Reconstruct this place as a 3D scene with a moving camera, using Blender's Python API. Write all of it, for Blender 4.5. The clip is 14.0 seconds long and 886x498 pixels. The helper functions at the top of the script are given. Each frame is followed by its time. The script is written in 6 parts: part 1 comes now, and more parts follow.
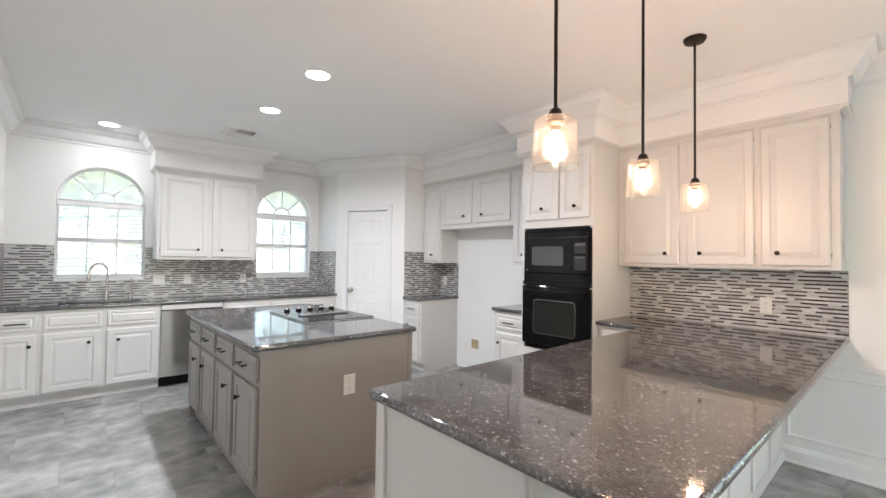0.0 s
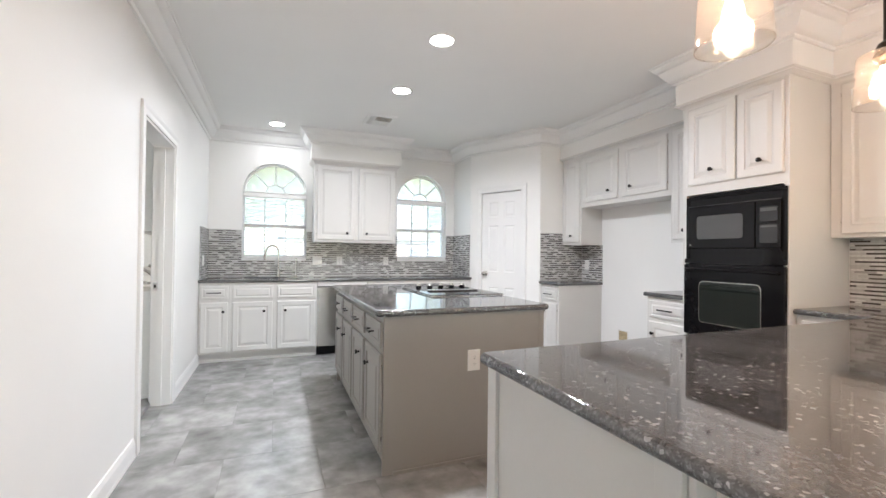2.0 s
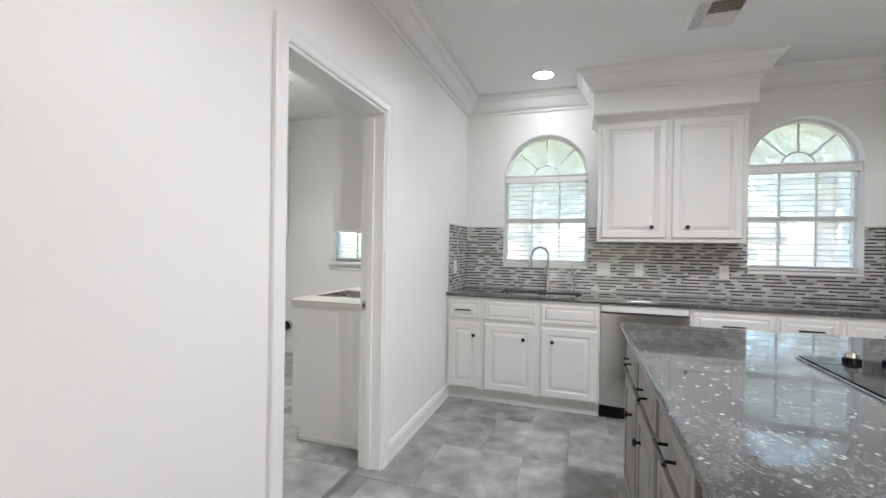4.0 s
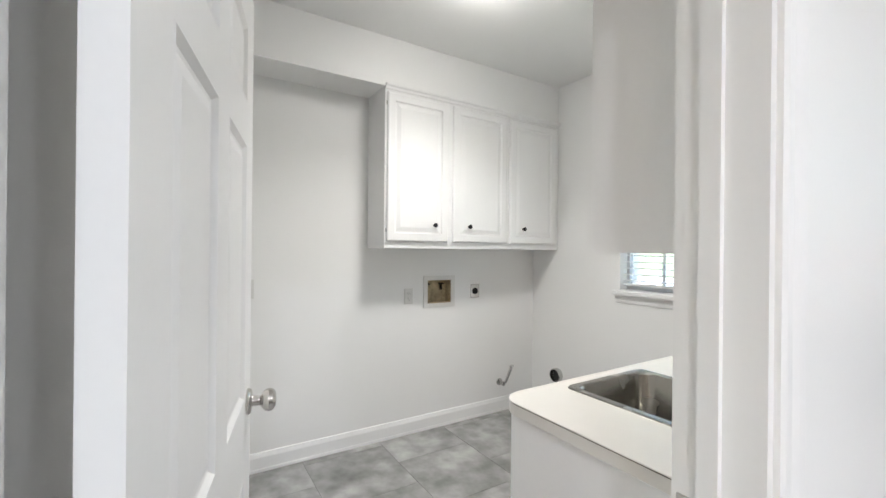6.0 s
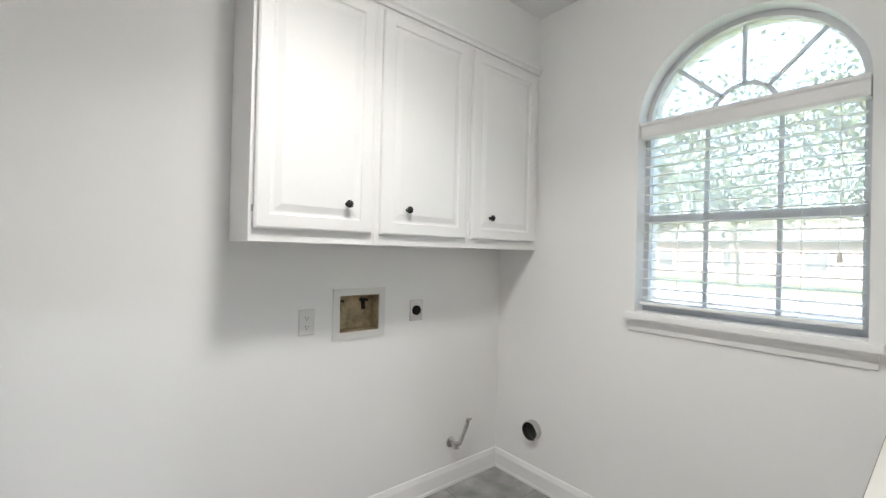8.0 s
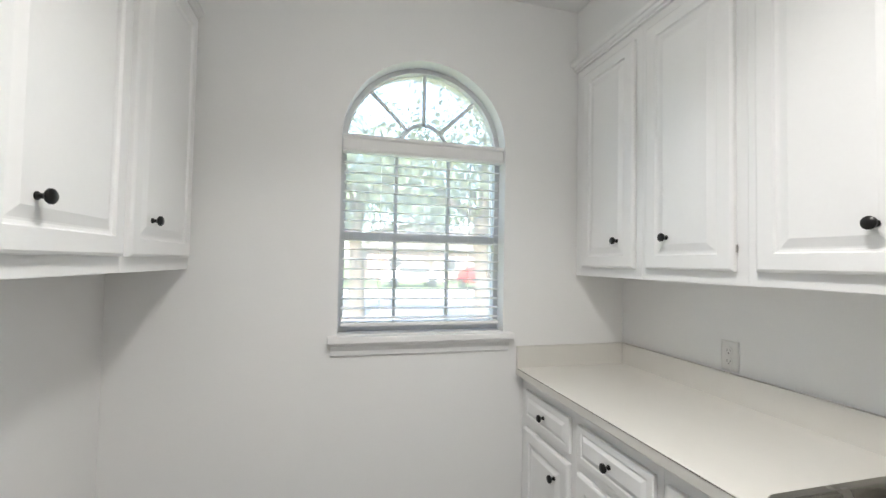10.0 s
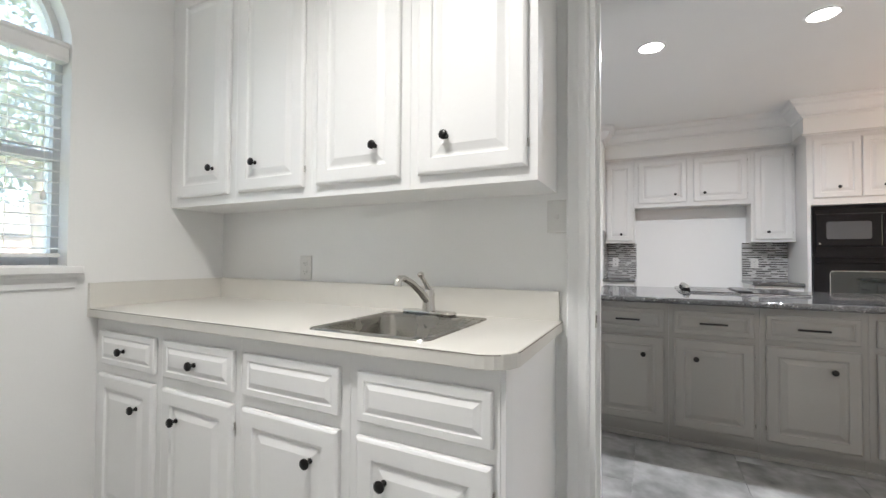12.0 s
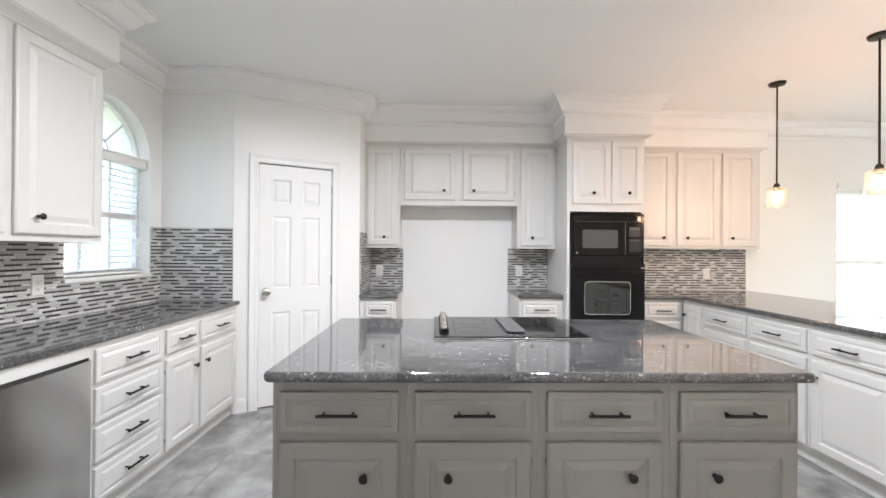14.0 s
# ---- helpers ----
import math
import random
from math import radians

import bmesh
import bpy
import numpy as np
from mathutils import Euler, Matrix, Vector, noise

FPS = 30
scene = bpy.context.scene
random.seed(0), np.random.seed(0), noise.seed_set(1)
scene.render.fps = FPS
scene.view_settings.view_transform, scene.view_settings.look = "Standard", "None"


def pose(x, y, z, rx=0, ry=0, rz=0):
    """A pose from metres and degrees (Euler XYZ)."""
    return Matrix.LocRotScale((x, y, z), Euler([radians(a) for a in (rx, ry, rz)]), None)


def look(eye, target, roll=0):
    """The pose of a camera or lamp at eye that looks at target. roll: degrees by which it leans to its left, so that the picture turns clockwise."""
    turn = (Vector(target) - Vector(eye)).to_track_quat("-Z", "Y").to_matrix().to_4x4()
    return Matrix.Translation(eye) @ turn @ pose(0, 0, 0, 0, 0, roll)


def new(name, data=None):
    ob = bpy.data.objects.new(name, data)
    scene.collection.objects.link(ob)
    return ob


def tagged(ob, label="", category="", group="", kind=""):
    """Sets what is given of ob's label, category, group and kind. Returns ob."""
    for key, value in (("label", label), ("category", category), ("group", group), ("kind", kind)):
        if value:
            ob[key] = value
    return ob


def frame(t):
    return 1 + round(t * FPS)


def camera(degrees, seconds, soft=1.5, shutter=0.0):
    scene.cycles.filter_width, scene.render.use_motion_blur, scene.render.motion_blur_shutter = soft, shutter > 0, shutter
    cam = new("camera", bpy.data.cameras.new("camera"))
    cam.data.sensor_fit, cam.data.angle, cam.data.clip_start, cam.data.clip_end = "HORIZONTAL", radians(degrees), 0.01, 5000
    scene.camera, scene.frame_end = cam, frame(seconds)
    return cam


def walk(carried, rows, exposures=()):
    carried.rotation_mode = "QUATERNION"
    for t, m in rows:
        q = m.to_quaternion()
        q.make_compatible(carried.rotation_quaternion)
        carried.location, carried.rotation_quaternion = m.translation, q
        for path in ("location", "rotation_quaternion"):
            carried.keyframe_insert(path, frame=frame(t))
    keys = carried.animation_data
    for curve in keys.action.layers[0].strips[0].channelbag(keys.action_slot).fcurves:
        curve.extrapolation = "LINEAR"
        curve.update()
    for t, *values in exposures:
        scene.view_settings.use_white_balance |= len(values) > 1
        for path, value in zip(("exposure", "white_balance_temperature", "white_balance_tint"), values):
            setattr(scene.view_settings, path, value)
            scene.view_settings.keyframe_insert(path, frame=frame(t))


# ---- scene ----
cam = camera(93.7, 14.0)
PATH = [
    (0, (0.121, -0.024, 1.401), (1.443, 1.477, 1.451), 0.8),
    (0.5, (0.028, -0.109, 1.371), (1.178, 1.526, 1.423), 1.0),
    (1, (0.074, -0.13, 1.296), (1.107, 1.581, 1.339), 0.8),
    (1.5, (0.247, -0.076, 1.24), (1.15, 1.708, 1.27), 0.7),
    (2, (0.338, 0.13, 1.23), (1.086, 1.985, 1.252), 0.7),
    (2.5, (0.423, 0.487, 1.277), (0.959, 2.414, 1.288), 0.7),
    (3, (0.545, 0.921, 1.28), (0.78, 2.907, 1.285), 0.7),
    (3.5, (0.617, 1.4, 1.294), (0.443, 3.393, 1.29), 0.7),
    (4, (0.649, 1.874, 1.288), (0.022, 3.773, 1.281), 0.9),
    (4.2, (0.559, 2.097, 1.326), (-0.211, 3.943, 1.313), 0.4),
    (6.3, (-0.274, 3.414, 1.388), (-2.026, 4.379, 1.389), 0.9),
    (6.8, (-0.492, 3.596, 1.375), (-2.273, 4.506, 1.376), 1.1),
    (7.2, (-0.653, 3.731, 1.365), (-2.419, 4.67, 1.37), 1.2),
    (9.3, (-1.748, 4.208, 1.414), (-2.165, 6.164, 1.462), 1.6),
    (9.5, (-1.822, 4.175, 1.424), (-1.983, 6.168, 1.482), 1.5),
    (10, (-2.033, 4.067, 1.436), (-1.526, 6.001, 1.5), 1.1),
    (10.5, (-2.172, 4.055, 1.409), (-1.17, 5.785, 1.459), 0.7),
    (11, (-2.233, 4.028, 1.305), (-0.866, 5.487, 1.349), 0.5),
    (11.5, (-2.203, 3.961, 1.152), (-0.583, 5.133, 1.202), 0.7),
    (12, (-2.05, 3.857, 1.152), (-0.261, 4.749, 1.194), 0.4),
    (12.5, (-1.704, 3.773, 1.237), (0.192, 4.41, 1.263), 0.3),
    (13, (-1.297, 3.785, 1.31), (0.663, 4.182, 1.324), 0.4),
    (13.5, (-0.897, 3.717, 1.343), (1.095, 3.902, 1.348), 0.4),
    (14, (-0.547, 3.657, 1.328), (1.453, 3.625, 1.335), 0.4),
]
EXPOSURES = [(0, 3.05), (2, 3.12), (3, 2.98), (3.5, 2.88), (4, 2.74), (6.5, 3.02), (7.2, 3.0), (9.3, 2.82), (11, 2.84), (12.5, 3.05), (13.2, 3.2), (14, 3.26)]
walk(cam, [(t, look(eye, target, roll)) for t, eye, target, roll in PATH], EXPOSURES)

# ---- world and lights ----
world = bpy.data.worlds.new("sky")
scene.world = world
world.use_nodes = True
wn = world.node_tree.nodes
sky = wn.new("ShaderNodeTexSky")
sky.sky_type, sky.sun_disc = "NISHITA", False
sky.sun_elevation, sky.sun_rotation = radians(48), radians(196)
sky.air_density, sky.dust_density = 1.0, 2.0
wn["Background"].inputs["Strength"].default_value = 0.15
world.node_tree.links.new(sky.outputs[0], wn["Background"].inputs[0])
sun_data = bpy.data.lights.new("sun", "SUN")
sun_data.energy, sun_data.angle, sun_data.color = 3.9, radians(1), (1, 0.97, 0.93)
sun = new("sun", sun_data)
sun.matrix_world = look((-2.5, -8.6, 10), (0, 0, 0))

CAN_WATTS, PENDANT_WATTS, LAUNDRY_WATTS = 4.9, 1.33, 2.0


def lamp(name, kind, place, watts, colour, size=0.1, aim=None, spread=180):
    d = bpy.data.lights.new(name, kind)
    d.energy, d.color = watts, colour
    if kind == "AREA":
        d.shape, d.size, d.spread = "DISK", size, radians(spread)
    else:
        d.shadow_soft_size = size
    ob = new(name, d)
    ob.matrix_world = look(place, aim) if aim else Matrix.Translation(place)
    return ob


CANS = [(1.408, 2.852), (1.404, 3.844), (0.333, 5.417)]
PENDANTS = [(1.293, 0.755), (2.082, 0.806), (2.858, 0.832)]
WARM = (1.0, 0.57, 0.355)
NEUTRAL = (0.95, 0.98, 1.05)
for cx, cy in CANS:
    lamp("can_lamp", "AREA", (cx, cy, 2.727), CAN_WATTS if cy < 5 else CAN_WATTS * 0.1, NEUTRAL, 0.13, (cx, cy + 0.001, 0), 165 if cy < 5 else 180)
for cx, cy in PENDANTS:
    lamp("pendant_lamp", "POINT", (cx, cy, 1.79), PENDANT_WATTS, WARM, 0.042)
lamp("laundry_lamp_sides", "POINT", (-1.75, 4.55, 2.6), 0.4, (1.0, 0.975, 0.945), 0.04)
lamp("laundry_lamp", "AREA", (-1.75, 4.55, 2.655), LAUNDRY_WATTS, (1.0, 0.975, 0.945), 0.3, (-1.75, 4.551, 0), 125)


# ---- materials ----
def material(name, colour, rough=0.5, metal=0.0, vary=0.05, scale=6.0, fine=60.0, bump=0.05, coat=0.0, spec=0.5):
    """Painted or plain surface with two scales of variation in colour and gloss, and a fine relief."""
    m = bpy.data.materials.new(name)
    m.use_nodes = True
    n, l = m.node_tree.nodes, m.node_tree.links
    b = n["Principled BSDF"]
    b.inputs["Roughness"].default_value, b.inputs["Metallic"].default_value = rough, metal
    b.inputs["Coat Weight"].default_value = coat
    b.inputs["Specular IOR Level"].default_value = spec
    tc = n.new("ShaderNodeTexCoord")
    big, small = n.new("ShaderNodeTexNoise"), n.new("ShaderNodeTexNoise")
    big.inputs["Scale"].default_value, small.inputs["Scale"].default_value = scale, fine
    big.inputs["Detail"].default_value = 4
    for t in (big, small):
        l.new(tc.outputs["Object"], t.inputs["Vector"])
    mixed = n.new("ShaderNodeMix")
    mixed.data_type = "FLOAT"
    mixed.inputs[0].default_value = 0.35
    l.new(big.outputs["Fac"], mixed.inputs[2])
    l.new(small.outputs["Fac"], mixed.inputs[3])
    ramp = n.new("ShaderNodeValToRGB")
    ramp.color_ramp.elements[0].position, ramp.color_ramp.elements[1].position = 0.3, 0.7
    ramp.color_ramp.elements[0].color = (*[c * (1 - vary) for c in colour], 1)
    ramp.color_ramp.elements[1].color = (*[min(1, c * (1 + vary)) for c in colour], 1)
    l.new(mixed.outputs[0], ramp.inputs["Fac"])
    l.new(ramp.outputs["Color"], b.inputs["Base Color"])
    rr = n.new("ShaderNodeMapRange")
    rr.inputs["To Min"].default_value, rr.inputs["To Max"].default_value = max(0.02, rough - 0.035), rough + 0.035
    l.new(big.outputs["Fac"], rr.inputs["Value"])
    l.new(rr.outputs[0], b.inputs["Roughness"])
    if bump:
        bp = n.new("ShaderNodeBump")
        bp.inputs["Strength"].default_value, bp.inputs["Distance"].default_value = bump, 0.004
        l.new(small.outputs["Fac"], bp.inputs["Height"])
        l.new(bp.outputs[0], b.inputs["Normal"])
    return m


def emitter(name, colour, strength):
    m = bpy.data.materials.new(name)
    m.use_nodes = True
    b = m.node_tree.nodes["Principled BSDF"]
    b.inputs["Base Color"].default_value = (0.9, 0.9, 0.88, 1)
    b.inputs["Emission Color"].default_value = (*colour, 1)
    b.inputs["Emission Strength"].default_value = strength
    return m


def glass(name, tint=(1, 1, 1), rough=0.0, haze=0.0):
    """Window glass: clear with a weak mirror; haze mixes in a milky translucent veil."""
    m = bpy.data.materials.new(name)
    m.use_nodes = True
    n, l = m.node_tree.nodes, m.node_tree.links
    out = n["Material Output"]
    n.remove(n["Principled BSDF"])
    tr, gl, fr, mx = n.new("ShaderNodeBsdfTransparent"), n.new("ShaderNodeBsdfGlossy"), n.new("ShaderNodeLayerWeight"), n.new("ShaderNodeMixShader")
    tr.inputs["Color"].default_value = (*tint, 1)
    gl.inputs["Roughness"].default_value = rough
    fr.inputs["Blend"].default_value = 0.25
    mr = n.new("ShaderNodeMapRange")
    mr.inputs["To Min"].default_value, mr.inputs["To Max"].default_value = 0.03, 0.5
    l.new(fr.outputs["Facing"], mr.inputs["Value"])
    l.new(mr.outputs[0], mx.inputs[0])
    if haze:
        tl, m2 = n.new("ShaderNodeBsdfTranslucent"), n.new("ShaderNodeMixShader")
        tl.inputs["Color"].default_value = (0.9, 0.88, 0.84, 1)
        m2.inputs[0].default_value = haze
        l.new(tr.outputs[0], m2.inputs[1])
        l.new(tl.outputs[0], m2.inputs[2])
        tr = m2
    l.new(tr.outputs[0], mx.inputs[1])
    l.new(gl.outputs[0], mx.inputs[2])
    l.new(mx.outputs[0], out.inputs["Surface"])
    return m


def granite_material():
    """Polished dark granite: cloudy grey ground, fine crystals and sparse silver flakes."""
    m = bpy.data.materials.new("granite")
    m.use_nodes = True
    n, l = m.node_tree.nodes, m.node_tree.links
    b = n["Principled BSDF"]
    b.inputs["Specular IOR Level"].default_value = 0.9
    b.inputs["IOR"].default_value = 1.65
    tc = n.new("ShaderNodeTexCoord")
    warp, cloud = n.new("ShaderNodeTexNoise"), n.new("ShaderNodeTexNoise")
    warp.inputs["Scale"].default_value, cloud.inputs["Scale"].default_value = 60, 7
    cloud.inputs["Detail"].default_value = 7
    bent = n.new("ShaderNodeVectorMath")
    bent.operation = "MULTIPLY_ADD"
    bent.inputs[1].default_value = (0.0035, 0.0035, 0.0035)
    l.new(tc.outputs["Object"], warp.inputs["Vector"])
    l.new(tc.outputs["Object"], cloud.inputs["Vector"])
    l.new(warp.outputs["Color"], bent.inputs[0])
    l.new(tc.outputs["Object"], bent.inputs[2])

    def crystals(scale, channel, stops):
        v, sp, r = n.new("ShaderNodeTexVoronoi"), n.new("ShaderNodeSeparateColor"), n.new("ShaderNodeValToRGB")
        v.inputs["Scale"].default_value = scale
        l.new(bent.outputs[0], v.inputs["Vector"])
        l.new(v.outputs["Color"], sp.inputs[0])
        l.new(sp.outputs[channel], r.inputs["Fac"])
        r.color_ramp.interpolation = "CONSTANT"
        for k, (p, c) in enumerate(stops):
            e = r.color_ramp.elements[k] if k < 2 else r.color_ramp.elements.new(p)
            e.position, e.color = p, (c, c * 1.005, c * 1.02, 1)
        return r.outputs[0]
    fine = crystals(260, 0, [(0.0, 0.04), (0.35, 0.06), (0.7, 0.09), (0.92, 0.15)])
    coarse = crystals(150, 1, [(0.0, 0.045), (0.45, 0.07), (0.8, 0.1), (0.94, 0.16)])
    flakes = crystals(135, 2, [(0.0, 0.0), (0.93, 0.045), (0.975, 0.2)])
    tone = n.new("ShaderNodeValToRGB")
    tone.color_ramp.elements[0].position, tone.color_ramp.elements[0].color = 0.32, (0.64, 0.64, 0.655, 1)
    tone.color_ramp.elements[1].position, tone.color_ramp.elements[1].color = 0.68, (1.4, 1.4, 1.4, 1)
    l.new(cloud.outputs["Fac"], tone.inputs["Fac"])

    def blend(how, amount, a, c):
        x = n.new("ShaderNodeMix")
        x.data_type, x.blend_type = "RGBA", how
        x.inputs[0].default_value = amount
        l.new(a, x.inputs[6])
        l.new(c, x.inputs[7])
        return x.outputs[2]
    ground = blend("MULTIPLY", 1.0, blend("MIX", 0.5, fine, coarse), tone.outputs[0])
    l.new(blend("ADD", 1.0, ground, flakes), b.inputs["Base Color"])
    rr = n.new("ShaderNodeMapRange")
    rr.inputs["To Min"].default_value, rr.inputs["To Max"].default_value = 0.03, 0.07
    l.new(cloud.outputs["Fac"], rr.inputs["Value"])
    l.new(rr.outputs[0], b.inputs["Roughness"])
    return m


def floor_tile_material():
    """Cement-look porcelain: cloudy grey with paler blotches, each tile offset in the pattern."""
    m = bpy.data.materials.new("cement_tile")
    m.use_nodes = True
    n, l = m.node_tree.nodes, m.node_tree.links
    b = n["Principled BSDF"]
    tc, oi = n.new("ShaderNodeTexCoord"), n.new("ShaderNodeObjectInfo")
    add = n.new("ShaderNodeVectorMath")
    mul = n.new("ShaderNodeVectorMath")
    mul.operation, mul.inputs[1].default_value = "SCALE", (0, 0, 0)
    cmb = n.new("ShaderNodeCombineXYZ")
    for k in range(3):
        l.new(oi.outputs["Random"], cmb.inputs[k])
    l.new(cmb.outputs[0], mul.inputs[0])
    mul.inputs["Scale"].default_value = 37.0
    l.new(tc.outputs["Object"], add.inputs[0])
    l.new(mul.outputs[0], add.inputs[1])
    big, mid, fine = n.new("ShaderNodeTexNoise"), n.new("ShaderNodeTexNoise"), n.new("ShaderNodeTexNoise")
    for t, sc, de in ((big, 3.2, 5), (mid, 9.0, 6), (fine, 110.0, 2)):
        t.inputs["Scale"].default_value, t.inputs["Detail"].default_value = sc, de
        l.new(add.outputs[0], t.inputs["Vector"])
    ramp = n.new("ShaderNodeValToRGB")
    e = ramp.color_ramp
    e.elements[0].position, e.elements[0].color = 0.32, (0.15, 0.149, 0.146, 1)
    e.elements[1].position, e.elements[1].color = 0.68, (0.47, 0.467, 0.46, 1)
    k = e.elements.new(0.5)
    k.color = (0.29, 0.289, 0.284, 1)
    mixed = n.new("ShaderNodeMix")
    mixed.data_type = "FLOAT"
    mixed.inputs[0].default_value = 0.4
    l.new(big.outputs["Fac"], mixed.inputs[2])
    l.new(mid.outputs["Fac"], mixed.inputs[3])
    l.new(mixed.outputs[0], ramp.inputs["Fac"])
    l.new(ramp.outputs[0], b.inputs["Base Color"])
    rr = n.new("ShaderNodeMapRange")
    rr.inputs["To Min"].default_value, rr.inputs["To Max"].default_value = 0.13, 0.24
    l.new(mid.outputs["Fac"], rr.inputs["Value"])
    l.new(rr.outputs[0], b.inputs["Roughness"])
    bp = n.new("ShaderNodeBump")
    bp.inputs["Strength"].default_value, bp.inputs["Distance"].default_value = 0.02, 0.002
    l.new(fine.outputs["Fac"], bp.inputs["Height"])
    l.new(bp.outputs[0], b.inputs["Normal"])
    return m


def mosaic_material(name, stops, per_island):
    """Linear mosaic of glass and stone strips: each strip takes one of a few colours."""
    m = bpy.data.materials.new(name)
    m.use_nodes = True
    n, l = m.node_tree.nodes, m.node_tree.links
    b = n["Principled BSDF"]
    src = n.new("ShaderNodeNewGeometry").outputs["Random Per Island"] if per_island else n.new("ShaderNodeObjectInfo").outputs["Random"]
    ramp = n.new("ShaderNodeValToRGB")
    ramp.color_ramp.interpolation = "CONSTANT"
    for k, (p, c) in enumerate(stops):
        e = ramp.color_ramp.elements[k] if k < 2 else ramp.color_ramp.elements.new(p)
        e.position, e.color = p, (*c, 1)
    l.new(src, ramp.inputs["Fac"])
    tc, nz = n.new("ShaderNodeTexCoord"), n.new("ShaderNodeTexNoise")
    nz.inputs["Scale"].default_value = 70
    l.new(tc.outputs["Object"], nz.inputs["Vector"])
    mr = n.new("ShaderNodeMapRange")
    mr.inputs["To Min"].default_value, mr.inputs["To Max"].default_value = 0.8, 1.2
    l.new(nz.outputs["Fac"], mr.inputs["Value"])
    mx = n.new("ShaderNodeVectorMath")
    mx.operation = "SCALE"
    l.new(ramp.outputs[0], mx.inputs[0])
    l.new(mr.outputs[0], mx.inputs["Scale"])
    l.new(mx.outputs[0], b.inputs["Base Color"])
    b.inputs["Roughness"].default_value = 0.16
    return m


def steel_material():
    m = material("brushed_steel", (0.58, 0.575, 0.56), 0.2, 1.0, 0.04, 4, 90, 0.0)
    n, l = m.node_tree.nodes, m.node_tree.links
    mp, nz, bp, tc = n.new("ShaderNodeMapping"), n.new("ShaderNodeTexNoise"), n.new("ShaderNodeBump"), n.new("ShaderNodeTexCoord")
    mp.inputs["Scale"].default_value = (4, 4, 500)
    nz.inputs["Scale"].default_value = 1.0
    l.new(tc.outputs["Object"], mp.inputs[0])
    l.new(mp.outputs[0], nz.inputs["Vector"])
    l.new(nz.outputs["Fac"], bp.inputs["Height"])
    bp.inputs["Strength"].default_value = 0.08
    l.new(bp.outputs[0], n["Principled BSDF"].inputs["Normal"])
    return m


WALL = material("wall_paint", (0.835, 0.835, 0.826), 0.42, vary=0.015, scale=2, fine=160, bump=0.05)
CEIL = material("ceiling_paint", (0.84, 0.84, 0.83), 0.7, vary=0.015, scale=2, fine=120, bump=0.06)
TRIM = material("trim_paint", (0.82, 0.82, 0.815), 0.35, vary=0.015, scale=3, fine=90, bump=0.02)
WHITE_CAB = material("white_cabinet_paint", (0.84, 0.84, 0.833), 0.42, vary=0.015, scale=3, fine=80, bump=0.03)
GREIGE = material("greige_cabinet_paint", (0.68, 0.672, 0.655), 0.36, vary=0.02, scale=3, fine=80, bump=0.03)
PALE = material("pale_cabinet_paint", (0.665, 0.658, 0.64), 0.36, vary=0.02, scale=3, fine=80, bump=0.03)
TAUPE = material("taupe_cabinet_paint", (0.285, 0.272, 0.25), 0.38, vary=0.03, scale=3, fine=80, bump=0.03)
GRANITE = granite_material()
TILE = floor_tile_material()
GROUT = material("grout", (0.26, 0.257, 0.25), 0.8, vary=0.1, scale=8, fine=120, bump=0.1)
MGROUT = material("mosaic_grout", (0.45, 0.445, 0.44), 0.8, vary=0.08, scale=10, fine=150, bump=0.1)
DARKS = [(0.0, (0.045, 0.039, 0.037)), (0.4, (0.07, 0.061, 0.057)), (0.75, (0.11, 0.099, 0.093))]
LIGHTS = [(0.0, (0.66, 0.66, 0.655)), (0.35, (0.56, 0.56, 0.56)), (0.7, (0.48, 0.48, 0.48)), (0.93, (0.36, 0.355, 0.35))]
MOS_DARK, MOS_LIGHT = mosaic_material("mosaic_dark", DARKS, False), mosaic_material("mosaic_light", LIGHTS, False)
MOS_DARK_J, MOS_LIGHT_J = mosaic_material("mosaic_dark_joined", DARKS, True), mosaic_material("mosaic_light_joined", LIGHTS, True)
BLACK = material("black_enamel", (0.006, 0.006, 0.007), 0.07, vary=0.1, scale=5, fine=60, bump=0.0, spec=0.2)
BLACK_GLASS = material("black_glass", (0.006, 0.006, 0.007), 0.04, vary=0.1, scale=5, fine=60, bump=0.0, spec=0.25)
OVEN_GLASS = material("oven_window_glass", (0.012, 0.016, 0.014), 0.03, vary=0.1, scale=5, fine=60, bump=0.0, spec=0.9)
SCREEN = material("microwave_screen", (0.075, 0.077, 0.08), 0.12, vary=0.08, scale=5, fine=400, bump=0.0)
KEYPAD = material("keypad_film", (0.028, 0.029, 0.031), 0.16, vary=0.08, scale=5, fine=200, bump=0.0)
GREY_GLASS = material("grey_screen_glass", (0.09, 0.092, 0.095), 0.08, vary=0.08, scale=5, fine=200, bump=0.0)
VENT_LID = material("vent_lid_metal", (0.13, 0.13, 0.132), 0.3, 0.6, 0.05, 8, 90, 0.01)
BRONZE = material("dark_bronze", (0.035, 0.027, 0.022), 0.38, 0.85, 0.15, 20, 90, 0.02)
KNOB = material("black_knob", (0.012, 0.011, 0.011), 0.3, 0.4, 0.15, 20, 90, 0.0)
STEEL = steel_material()
# Sink steel is darkened in colour to imitate dim reflections in the bowl.
SINK_STEEL = material("dimmed_sink_steel", (0.36, 0.345, 0.315), 0.27, 1.0, 0.08, 9, 120, 0.02)
DISH_STEEL = material("appliance_steel", (0.6, 0.595, 0.58), 0.22, 1.0, 0.03, 3, 150, 0.01)
CHROME = material("satin_nickel", (0.62, 0.6, 0.57), 0.18, 1.0, 0.03, 10, 90, 0.0)
